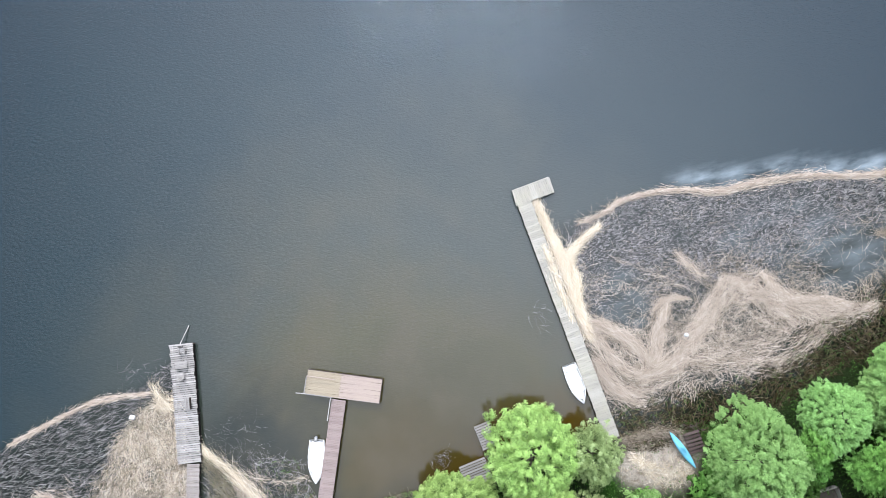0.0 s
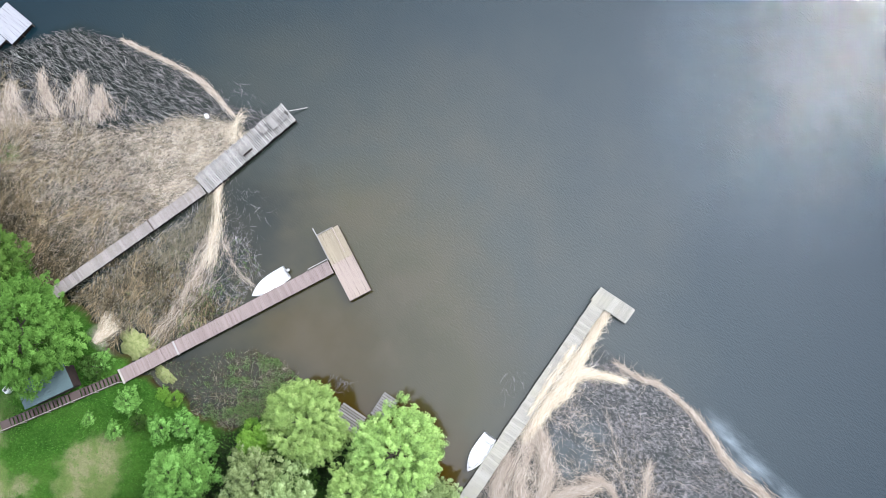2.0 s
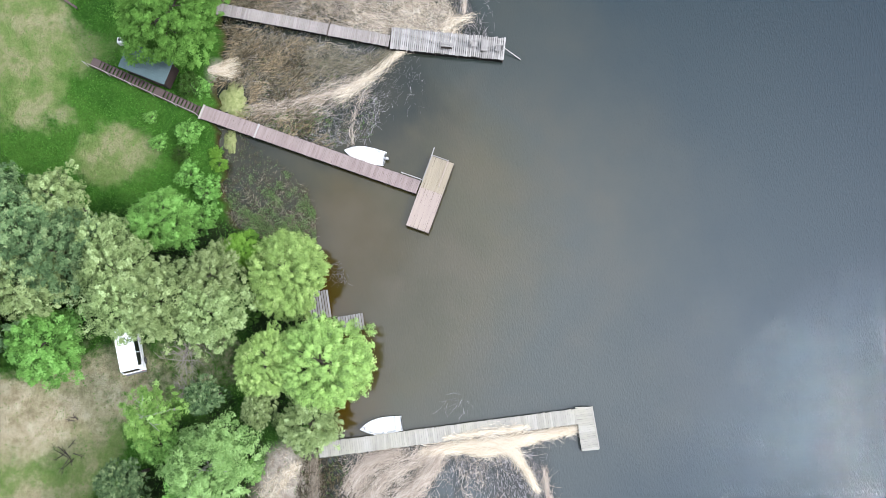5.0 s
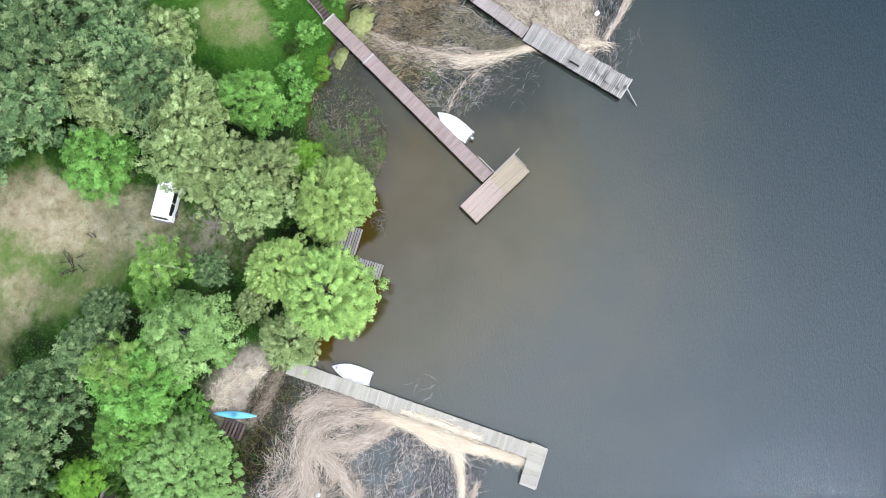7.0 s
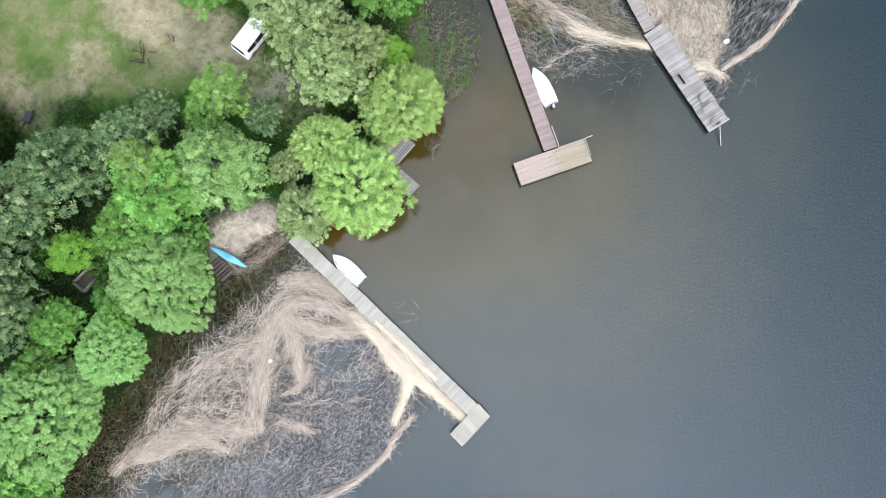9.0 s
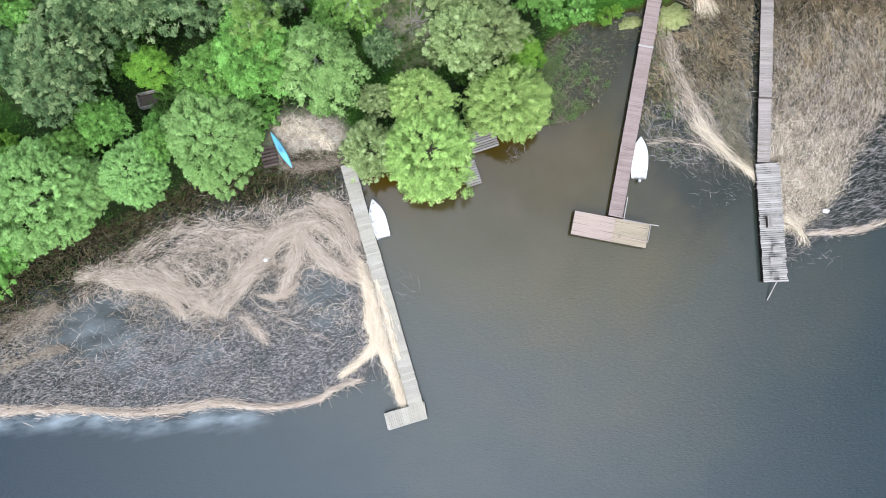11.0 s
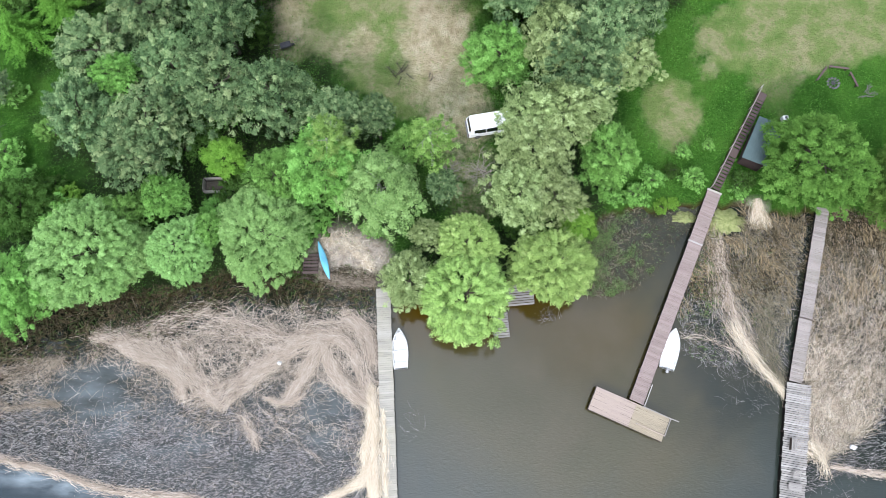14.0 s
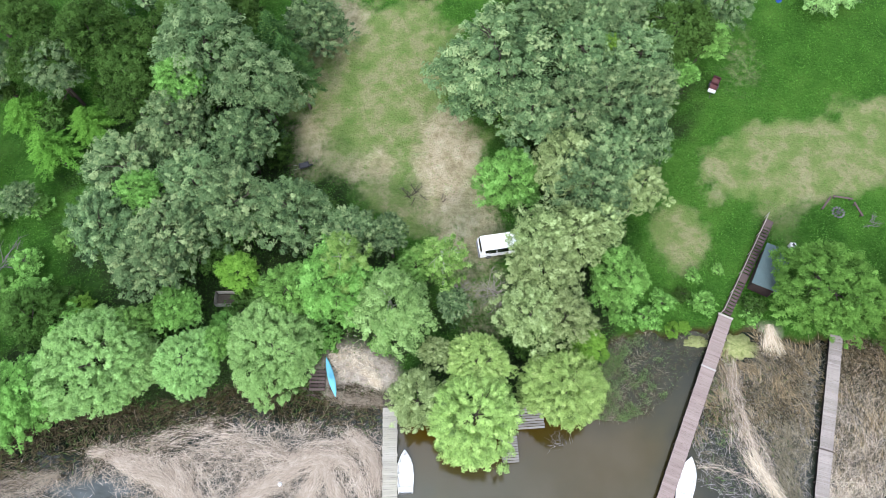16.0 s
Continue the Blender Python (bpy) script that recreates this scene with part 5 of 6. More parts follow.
x, y, r = scatter(81, 16000, 30, 62, 2, 22, lambda x, y: right_bed(x, y) * np.clip((y - 6) / 7, 0, 1) * np.clip(0.45 + 0.8 * wobble(x, y, 2.0, 27), 0, 1))
stalks("reed_bed", "golden-brown standing reeds towards the bank", x, y, r.normal(2.0, 0.35, len(x)) + 0.9 * wobble(x, y, 3.0, 5), 1.3, 0.3, 0.03, GOLD_REED, 82)
x, y, r = scatter(65, 16000, 30, 62, -6, 22, lambda x, y: keep_dense(x, y) * np.clip(0.5 + 0.8 * wobble(x, y, 1.3, 19), 0, 1))
stalks("reed_bed", "dark brown stems under the pale reeds", x, y, r.normal(2.2, 0.9, len(x)), 0.9, 0.3, 0.035, DARK_REED, 66)


x, y, r = scatter(79, 15000, 31, 42, -5, 8, lambda x, y: keep_dense(x, y) * np.clip(1.25 - np.hypot(x - 33.0, y - 0.5) / 7.5, 0, 1))
stalks("reed_bed", "matted cream reed straw beside the pale jetty", x, y, r.normal(1.2, 0.9, len(x)), 1.0, 0.1, 0.018, PALE_STRAW, 80)


# between the red and the pale jetty
def mid_bed(x, y):
    return (y > edge(MID_EDGE, x) + 0.3 * wobble(x, y, 1, 3)) & (y < shore_y(x) - 0.6) & (x > 16.5 + (y - 2) * 0.405 + 0.9) & (x < 30.8 + (y - 4) * 0.243 - 0.6) & (np.hypot((x - 26.0) / 2.0, (y - 19.6) / 1.6) > 1)


x, y, r = scatter(40, 15000, 18, 36, 2, 21, lambda x, y: mid_bed(x, y) * np.clip(0.25 + (x - 24) / 9 + (y - 12) / 16 + 0.4 * wobble(x, y, 1.8, 7), 0.08, 1))
stalks("reed_bed", "tangled dead reeds between two jetties", x, y, r.normal(2.4, 0.8, len(x)), 1.1, 0.2, 0.027, OLIVE_REED, 50)
x, y, r = scatter(51, 14000, 18, 36, 2, 21, lambda x, y: mid_bed(x, y) * 0.6)
stalks("reed_bed", "thin grey reeds over dark shallow water", x, y, r.uniform(0, 6.28, len(x)), 0.8, 0.2, 0.021, GREY_REED, 51)
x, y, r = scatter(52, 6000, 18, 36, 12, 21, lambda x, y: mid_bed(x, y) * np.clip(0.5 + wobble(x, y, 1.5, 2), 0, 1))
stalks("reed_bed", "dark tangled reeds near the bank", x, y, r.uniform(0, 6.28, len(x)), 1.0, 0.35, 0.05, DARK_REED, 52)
x, y, r = scatter(83, 6500, 18, 36, 9, 21, lambda x, y: mid_bed(x, y) * np.clip((y - 9) / 6, 0, 1) * np.clip(0.5 + 0.8 * wobble(x, y, 1.6, 17), 0, 1))
stalks("reed_bed", "golden-brown reeds between two jetties", x, y, r.normal(2.2, 0.4, len(x)) + 0.9 * wobble(x, y, 2.5, 6), 1.3, 0.3, 0.03, GOLD_REED, 84)
x, y, r = scatter(53, 4200, 20, 30, 5, 20, lambda x, y: mid_bed(x, y) * np.maximum(blob(x, y, 23.6, 13.5, 1.6, 3.0, 3), 0.12))
stalks("water_weed", "fresh green shoots among dead reeds", x, y, r.uniform(0, 6.28, len(x)), 0.45, 0.4, 0.06, GREEN_REED, 53)


# weedy cove west of the red jetty
def cove(x, y):
    return (y > edge(COVE_EDGE, x) + 0.5 * wobble(x, y, 1.2, 6)) & (y < shore_y(x) + 0.2) & (x < 16.5 + (y - 2) * 0.405 - 0.9) & (x > 10.8)


WEED = leaf_material("dull_water_weed", [(0.05, 0.1, 0.03), (0.11, 0.2, 0.06), (0.22, 0.32, 0.12)])
x, y, r = scatter(54, 80000, 10, 24, 11, 21, lambda x, y: cove(x, y) * np.clip(0.5 - (x - 14) / 6 + 0.9 * wobble(x, y, 1.3, 11) + 0.4 * wobble(x, y, 0.5, 3), 0.03, 1))
pos = np.stack([x, y, 0.05 + r.uniform(0, 0.25, len(x))], 1)
v, f = leaf_tris(pos, np.tile([0, 0, 1.0], (len(x), 1)) + r.normal(0, 0.5, (len(x), 3)), r.uniform(0.025, 0.06, len(x)), r)
tagged(raw_mesh("water_weed", v, f, WEED, tone=np.repeat(r.uniform(0, 1, len(x)), 3)), "patchy green-grey weed over dark shallow water", "weed", kind="stuff")
x, y, r = scatter(55, 5000, 10, 24, 11, 21, lambda x, y: cove(x, y) * np.clip(0.7 + 0.6 * wobble(x, y, 1.4, 8), 0.1, 1))
stalks("water_weed", "thin dead stems in the shaded cove", x, y, r.uniform(0, 6.28, len(x)), 0.5, 0.3, 0.024, DARK_REED, 55)
x, y, r = scatter(85, 10000, 10, 24, 11, 21, lambda x, y: cove(x, y) * np.clip(0.75 - (x - 12) / 8 + 0.6 * wobble(x, y, 0.9, 9), 0.05, 1))
stalks("water_weed", "olive reeds with pale tips in the shaded cove", x, y, r.uniform(0, 6.28, len(x)), 0.55, 0.5, 0.03, OLIVE_REED, 86)
# loose stems in open water
for cx, cy, rx, ry, many, seed in ((27.5, 1.5, 2.2, 2.2, 90, 56), (-3.9, -1.5, 0.9, 2.2, 45, 57), (8.7, 9.3, 0.7, 0.8, 60, 58), (-9.5, -8.5, 1.4, 1.6, 90, 59), (34.5, -5.5, 2.5, 0.8, 60, 60), (26.5, 5.0, 2.4, 1.2, 120, 62)):
    r = np.random.default_rng(seed)
    stalks("loose_stems", "loose dead stems floating on the water", cx + r.normal(0, rx / 1.7, many), cy + r.normal(0, ry / 1.7, many), r.normal(2.4, 0.7, many), 1.0, 0.06, 0.018, GREY_REED, seed, None, 0.9)

for k in range(5):
    swathe("straw_fan", "fan of pale cut straw on the bank", [(28.7 + 0.1 * k, 21.6), (28.3 + 0.42 * k, 19.2 + 0.12 * abs(k - 2))], [0.2, 0.45], 110, PALE_STRAW, 400 + 2 * k, 1.0, 0.15)

# duckweed in the corner by the red jetty
dm, n, l, p = material("duckweed", 0.8, 0.2)
g2 = n.new("ShaderNodeNewGeometry")
l.new(ramp_node(n, l, noise_node(n, l, 2.5, 6, g2.outputs["Position"]).outputs["Fac"], [(0.3, (0.11, 0.125, 0.04)), (0.55, (0.19, 0.21, 0.08)), (0.75, (0.25, 0.25, 0.125))]).outputs["Color"], p.inputs["Base Color"])
for cx, cy, rx, ry, seed in ((21.9, 20.0, 1.3, 0.6, 3), (26.0, 19.7, 1.8, 1.3, 9), (24.9, 18.2, 0.6, 0.9, 5)):
    a = np.linspace(0, 2 * math.pi, 72, endpoint=False)
    rad = 1 + 0.12 * np.sin(3 * a + seed) + 0.08 * np.sin(7 * a) + 0.05 * np.sin(13 * a + seed)
    ring = np.stack([cx + rx * rad * np.cos(a), cy + ry * rad * np.sin(a), np.full(72, 0.012)], 1)
    low = ring - [0, 0, 0.02]
    v = np.concatenate([ring, low, [[cx, cy, 0.014]]])
    f = [(i, (i + 1) % 72, 144) for i in range(72)] + [(i + 72, (i + 1) % 72 + 72, (i + 1) % 72) for i in range(72)] + [(i + 72, (i + 1) % 72, i) for i in range(72)]
    tagged(raw_mesh("duckweed", v, f, dm), "yellow-green duckweed skin on still water", "duckweed", kind="stuff")

# tall grass and herbs on the bank
GRASS = leaf_material("tall_grass", [(0.036, 0.112, 0.012), (0.062, 0.175, 0.021), (0.115, 0.25, 0.042)], 0.1, 0.3)


def keep_grass(x, y):
    bare = np.maximum.reduce([blob(x, y, -12, 47, 9, 13, 1, turn=-0.25), blob(x, y, -6, 37, 7, 8, 2), blob(x, y, 34, 40, 11.5, 5.0, 3, turn=0.22), blob(x, y, 45, 43, 8, 6, 3), blob(x, y, 20.6, 30.7, 2.9, 3.8, 4, 0.6), blob(x, y, -0.5, 29, 4, 7, 8), blob(x, y, -11, 14.8, 3.8, 2.8, 17)])
    return (y > shore_y(x) + 0.3) * (1 - 0.82 * bare) * np.clip(0.6 + 0.7 * wobble(x, y, 1.7, 12), 0.05, 1)


x, y, r = scatter(61, 340000, -55, 58, 10, 66, keep_grass)
pos = np.stack([x, y, ground_z(x, y) + r.uniform(0.03, 0.22, len(x))], 1)
v, f = leaf_tris(pos, np.tile([0, 0, 0.8], (len(x), 1)) + r.normal(0, 0.6, (len(x), 3)), r.uniform(0.035, 0.085, len(x)), r)
tagged(raw_mesh("tall_grass", v, f, GRASS, tone=np.repeat(np.clip(0.5 + 0.4 * wobble(x, y, 1.1, 4) + r.normal(0, 0.15, len(x)), 0, 1), 3)), "lush tall grass and herbs on the bank", "grass", kind="stuff")

# ---- boats ----
def boat(m, length, beam, label, motor):
    b = thing("rowing_boat", m, label, "boat", "moored boats")
    st = 13
    hull = bmesh.new()
    rings = []
    for i in range(st):
        t = i / (st - 1)
        half = beam / 2 * (1 - max(0, (t - 0.45) / 0.55) ** 2.3) * (0.86 + 0.14 * min(1, t / 0.3))
        half = max(half, 0.012)
        sheer = 0.42 + 0.16 * max(0, t - 0.4) ** 1.5
        yk = t * length
        ring = []
        for w, z in ((1.0, sheer), (1.03, sheer - 0.05), (0.93, sheer * 0.45), (0.66, -0.06), (0.0, -0.14 + 0.16 * max(0, t - 0.75) * 4 * t)):
            ring.append((half * w, z))
        pts = [(-wx, z) for wx, z in ring] + [(wx, z) for wx, z in reversed(ring[:-1])]
        rings.append([hull.verts.new((wx, yk + (0.05 * (z > 0.3) * t), z)) for wx, z in pts])
    for a, c in zip(rings[:-1], rings[1:]):
        for j in range(8):
            hull.faces.new((a[j], a[j + 1], c[j + 1], c[j]))
    hull.faces.new(list(reversed(rings[0])))
    bmesh.ops.recalc_face_normals(hull, faces=hull.faces)
    part("hull", hull, WHITE, b, smooth=True)
    inner = bmesh.new()
    rings = []
    for i in range(st):
        t = i / (st - 1)
        half = max(0.004, beam / 2 * (1 - max(0, (t - 0.45) / 0.55) ** 2.3) * (0.86 + 0.14 * min(1, t / 0.3)) - 0.07)
        sheer = 0.42 + 0.16 * max(0, t - 0.4) ** 1.5
        yk = 0.06 + t * (length - 0.2)
        rings.append([inner.verts.new((wx, yk, z)) for wx, z in ((-half, sheer - 0.01), (-half * 0.86, 0.12), (half * 0.86, 0.12), (half, sheer - 0.01))])
    for a, c in zip(rings[:-1], rings[1:]):
        for j in range(3):
            inner.faces.new((a[j], c[j], c[j + 1], a[j + 1]))
    inner.faces.new(rings[0])
    part("inner_hull", inner, CREAM, b)
    for side in (-1, 1):
        rail = bmesh.new()
        prev = None
        for i in range(st):
            t = i / (st - 1)
            half = max(0.012, beam / 2 * (1 - max(0, (t - 0.45) / 0.55) ** 2.3) * (0.86 + 0.14 * min(1, t / 0.3)))
            q = Vector((side * (half - 0.03), t * (length - 0.02), 0.43 + 0.16 * max(0, t - 0.4) ** 1.5))
            if prev is not None:
                add_rod(rail, prev, q, 0.045, None, 6)
            prev = q
        part("gunwale", rail, WHITE, b)
    for t, w in ((0.1, 0.45), (0.42, 0.26), (0.68, 0.26)):
        half = beam / 2 * (1 - max(0, (t - 0.45) / 0.55) ** 2.3) * (0.86 + 0.14 * min(1, t / 0.3))
        part("thwart", box((half * 2 - 0.14, w, 0.04), pose(0, t * length, 0.33), 0.01), WHITE, b)
    fd = bmesh.new()
    v0 = [fd.verts.new(q) for q in ((-0.34, length * 0.84, 0.40), (0.34, length * 0.84, 0.40), (0.05, length * 0.98, 0.5), (-0.05, length * 0.98, 0.5))]
    top = fd.faces.new(v0)
    bmesh.ops.solidify(fd, geom=[top], thickness=0.03)
    part("foredeck", fd, WHITE, b)
    if motor:
        o = box((0.26, 0.36, 0.3), pose(0.05, -0.18, 0.62, 0, 0, 0), 0.07)
        cowl = part("outboard_motor", o, painted("grey_motor_cowl", (0.35, 0.35, 0.36), 0.4), b, "grey outboard motor on the transom")
        part("shaft", rod((0.05, -0.18, 0.5), (0.05, -0.24, -0.4), 0.05), DARK, cowl)
        part("tiller", rod((0.05, -0.1, 0.68), (0.3, 0.35, 0.66), 0.025), PALE_WOOD, cowl)
    else:
        part("cleat", box((0.16, 0.05, 0.05), pose(0, length * 0.9, 0.49), 0.01), DARK, b)
    return b


boat(pose(-5.5, 4.38, 0.0, 0, 0, 5.5), 3.85, 1.5, "white rowing boat moored beside the weathered grey jetty", False)
boat(pose(19.33, 5.1, 0.0, 0, 0, -15), 4.0, 1.6, "white motor boat moored beside the red-brown jetty", True)

# ---- kayak on its rack ----
def kayak_shell(bm, length, beam, top):
    rings = []
    for i in range(17):
        t = i / 16
        w = max(0.008, beam / 2 * math.sin(math.pi * t) ** 0.75)
        rise = 0.12 * abs(2 * t - 1) ** 3
        ring = []
        for k in range(10):
            a = math.pi * 2 * k / 10
            zz = math.sin(a)
            ring.append(bm.verts.new((w * math.cos(a), (t - 0.5) * length, rise + (top * (zz > 0) + 0.2 * (zz <= 0)) * zz * (0.25 + 0.75 * math.sin(math.pi * t)))))
        rings.append(ring)
    for a, c in zip(rings[:-1], rings[1:]):
        for k in range(10):
            bm.faces.new((a[k], a[(k + 1) % 10], c[(k + 1) % 10], c[k]))
    bm.faces.new(rings[0])
    bm.faces.new(list(reversed(rings[-1])))
    bmesh.ops.recalc_face_normals(bm, faces=bm.faces)


kg = gz(-13.3, 14.45)
kayak = thing("kayak", pose(-13.32, 14.45, kg + 0.62, 0, 6, 19.9), "bright blue kayak lying on a wooden rack", "kayak")
bm = bmesh.new()
kayak_shell(bm, 4.0, 0.66, 0.14)
part("shell", bm, BLUE, kayak, smooth=True)
bm = bmesh.new()
v0 = [bm.verts.new((0.2 * math.cos(a), 0.1 + 0.38 * math.sin(a), 0.155)) for a in np.linspace(0, 2 * math.pi, 18, endpoint=False)]
bmesh.ops.solidify(bm, geom=[bm.faces.new(v0)], thickness=0.03)
part("cockpit_cover", bm, BLUE, kayak)
rack = thing("pallet_stack", pose(-14.65, 14.15, gz(-14.6, 14.2), 0, 0, 2), "stack of brown wooden pallets and boards", "pallet")
for layer in range(2):
    for k in range(6):
        part("slat", box((1.5, 0.22, 0.03), pose(0, -0.85 + k * 0.34, 0.17 + layer * 0.16, 0, 0, random.uniform(-1.5, 1.5)), 0.005), BROWN_STEP, rack)
    for xx in (-0.65, 0, 0.65):
        part("runner", box((0.1, 1.9, 0.11), pose(xx, 0, 0.1 + layer * 0.16)), OLD_WOOD, rack)
stand = thing("kayak_rack", pose(-13.32, 14.45, kg, 0, 0, 19.9), "low wooden trestle under the kayak", "rack")
for yy in (-1.0, 1.0):
    part("crossbar", rod((-0.5, yy, 0.42), (0.5, yy, 0.42), 0.04), OLD_WOOD, stand)
    for xx in (-0.45, 0.45):
        part("leg", rod((xx, yy, -0.15), (xx, yy, 0.42), 0.04), OLD_WOOD, stand)

# ---- van ----
van = thing("van", pose(2.5, 28.4, gz(2.5, 28.5), 0, 0, 11.5), "white delivery van parked under trees", "van")
bm = bmesh.new()
prof = [(-2.35, 0.38), (-2.38, 0.95), (-2.28, 1.12), (-2.12, 1.88), (-1.9, 1.95), (1.62, 1.95), (1.84, 1.84), (2.12, 1.16), (2.38, 1.0), (2.42, 0.38)]
ringL, ringR = [], []
for xx, zz in prof:
    half = 0.93 if zz < 1.13 else 0.93 - 0.16 * (zz - 1.12) / 0.83
    ringL.append(bm.verts.new((xx, -half, zz)))
    ringR.append(bm.verts.new((xx, half, zz)))
bm.faces.new(ringL)
bm.faces.new(list(reversed(ringR)))
for i in range(len(prof)):
    j = (i + 1) % len(prof)
    bm.faces.new((ringL[i], ringR[i], ringR[j], ringL[j]))
bmesh.ops.recalc_face_normals(bm, faces=bm.faces)
bmesh.ops.bevel(bm, geom=list(bm.edges), offset=0.05, segments=2, affect="EDGES", profile=0.6)
vbody = part("body", bm, painted("white_van_paint", (0.86, 0.87, 0.88), 0.25, (0.5, 0.5, 0.48), 0.15, 1.5, 0.5), van, smooth=False)
GLASS = painted("dark_car_glass", (0.009, 0.0108, 0.012), 0.08, (0.05, 0.05, 0.05), 0.2, 2, 0.6)
for side in (-1, 1):
    for x0, x1 in ((-1.85, -0.72), (-0.66, 0.52), (0.58, 1.75)):
        part("side_window", box((x1 - x0, 0.03, 0.6), pose((x0 + x1) / 2, side * 0.866, 1.47, side * 10.5, 0, 0), 0.01), GLASS, vbody)
    for xx in (-1.5, 1.55):
        wheel = part("wheel", rod((xx, side * 0.72, 0.32), (xx, side * 0.95, 0.32), 0.32, None, 20), DARK, van)
        part("rim", rod((xx, side * 0.94, 0.32), (xx, side * 0.965, 0.32), 0.18, None, 14), painted("steel_rim", (0.24, 0.24, 0.252), 0.4, metal=0.8), wheel)
    part("tail_light", box((0.05, 0.12, 0.3), pose(-2.37, side * 0.82, 0.85), 0.01), painted("red_lens", (0.24, 0.012, 0.012), 0.2), vbody)
part("rear_window", box((0.03, 1.4, 0.5), pose(-2.225, 0, 1.48, 0, 12, 0), 0.01), GLASS, vbody)
part("windscreen", box((0.03, 1.45, 0.75), pose(2.0, 0, 1.52, 0, -22, 0), 0.01), GLASS, vbody)
part("bumper", box((0.16, 1.8, 0.18), pose(-2.42, 0, 0.45), 0.03), painted("grey_bumper", (0.15, 0.15, 0.156), 0.6), vbody)

# ---- shed ----
sg = gz(28.6, 27)
ang = math.degrees(math.atan2(4.3, 1.97))
shed = thing("shed", pose(28.75, 26.95, sg, 0, 0, ang), "small timber shed with a grey-blue sheet roof, walls coloured as shaded", "shed")
# red-brown walls darkened in colour to give the shadow below the eaves
for sx, sy, w, d in ((0, -1.0, 4.2, 0.08), (0, 1.0, 4.2, 0.08), (-2.1, 0, 0.08, 2.0), (2.1, 0, 0.08, 2.0)):
    part("wall", box((w, d, 2.0 - 0.0), pose(sx, sy, 1.0)), painted("shade_dark_red_brown_boards", (0.024, 0.014, 0.012), 0.8, (0.05, 0.03, 0.03), 0.5), shed)
roof = part("roof", box((4.75, 2.5, 0.05), pose(0, 0, 2.1, -6, 0, 0), 0.01), painted("grey_blue_roof_sheet", (0.085, 0.122, 0.126), 0.75, (0.055, 0.075, 0.07), 0.5, 1.2, 0.15), shed)
for k in range(11):
    part("roof_rib", rod((-2.35, -1.18 + k * 0.236, 2.135), (2.35, -1.18 + k * 0.236, 2.135), 0.018, None, 6), roof.data.materials[0], roof).matrix_basis = Matrix.Translation((0, 0, 0)) @ Matrix.Rotation(radians(-6), 4, (1, 0, 0)) @ Matrix.Translation((0, -0.22, 0.01))
part("door", box((0.9, 0.05, 1.75), pose(-0.8, 1.06, 0.9), 0.01), OLD_WOOD, shed)
barrel = thing("water_butt", pose(31.7, 30.0, gz(31.7, 30)), "white plastic container beside the shed", "container")
part("tank", box((0.6, 0.5, 0.75), pose(0, 0, 0.4), 0.07), WHITE, barrel)
part("lid", rod((0, 0, 0.77), (0, 0, 0.84), 0.14, None, 14), DARK, barrel)

# ---- things on the lawns and in the clearing ----
g = gz(25.4, 48.6)
cart = thing("garden_trailer", pose(25.4, 48.7, g, 0, 0, -24), "small dark red garden trailer with a white tailboard", "trailer")
RUST = painted("dark_red_paint", (0.051, 0.0132, 0.015), 0.6, (0.03, 0.015, 0.015), 0.5)
part("floor", box((0.8, 2.0, 0.05), pose(0, 0.1, 0.45), 0.01), painted("worn_red_floor", (0.096, 0.03, 0.03), 0.7), cart)
for sx in (-0.4, 0.4):
    part("side_board", box((0.05, 2.0, 0.35), pose(sx, 0.1, 0.62), 0.01), RUST, cart)
for yy, mm in ((1.1, RUST), (0.15, RUST), (-0.9, WHITE)):
    part("cross_board", box((0.8, 0.07 if mm is RUST else 0.22, 0.35), pose(0, yy, 0.62), 0.01), mm, cart)
for sx in (-0.48, 0.48):
    part("wheel", rod((sx - 0.06, 0.2, 0.26), (sx + 0.06, 0.2, 0.26), 0.26, None, 16), DARK, cart)
part("drawbar", rod((0, -0.9, 0.42), (0.1, -1.7, 0.25), 0.03), DARK, cart)

for (x0, y0), (x1, y1) in (((35.2, 34.2), (36.3, 35.7)), ((36.5, 35.75), (38.5, 35.5)), ((38.6, 35.2), (39.2, 33.6))):
    z0 = gz((x0 + x1) / 2, (y0 + y1) / 2)
    seat = thing("log_bench", pose((x0 + x1) / 2, (y0 + y1) / 2, z0, 0, 0, math.degrees(math.atan2(y1 - y0, x1 - x0))), "grey plank bench beside the fire ring", "bench", "fire ring benches")
    ln = math.hypot(x1 - x0, y1 - y0)
    part("seat", box((ln, 0.2, 0.07), pose(0, 0, 0.42), 0.015), BROWN_STEP, seat)
    for sx in (-0.38, 0.38):
        part("leg", rod((ln * sx, 0, -0.1), (ln * sx, 0, 0.4), 0.08), OLD_WOOD, seat)
fire = thing("fire_ring", pose(37.0, 34.1, gz(37, 34.1)), "ring of dark stones with charred wood", "fire ring")
STONE = painted("sooty_stone", (0.06, 0.06, 0.06), 0.9, (0.3, 0.29, 0.28), 0.4)
for k in range(11):
    a = k / 11 * 2 * math.pi
    bm = bmesh.new()
    bmesh.ops.create_icosphere(bm, subdivisions=1, radius=0.17)
    bmesh.ops.scale(bm, vec=(1, 0.8, 0.7), verts=bm.verts)
    bmesh.ops.transform(bm, matrix=pose(0.55 * math.cos(a), 0.55 * math.sin(a), 0.08, 0, 0, 40 * k), verts=bm.verts)
    part("stone", bm, STONE, fire)
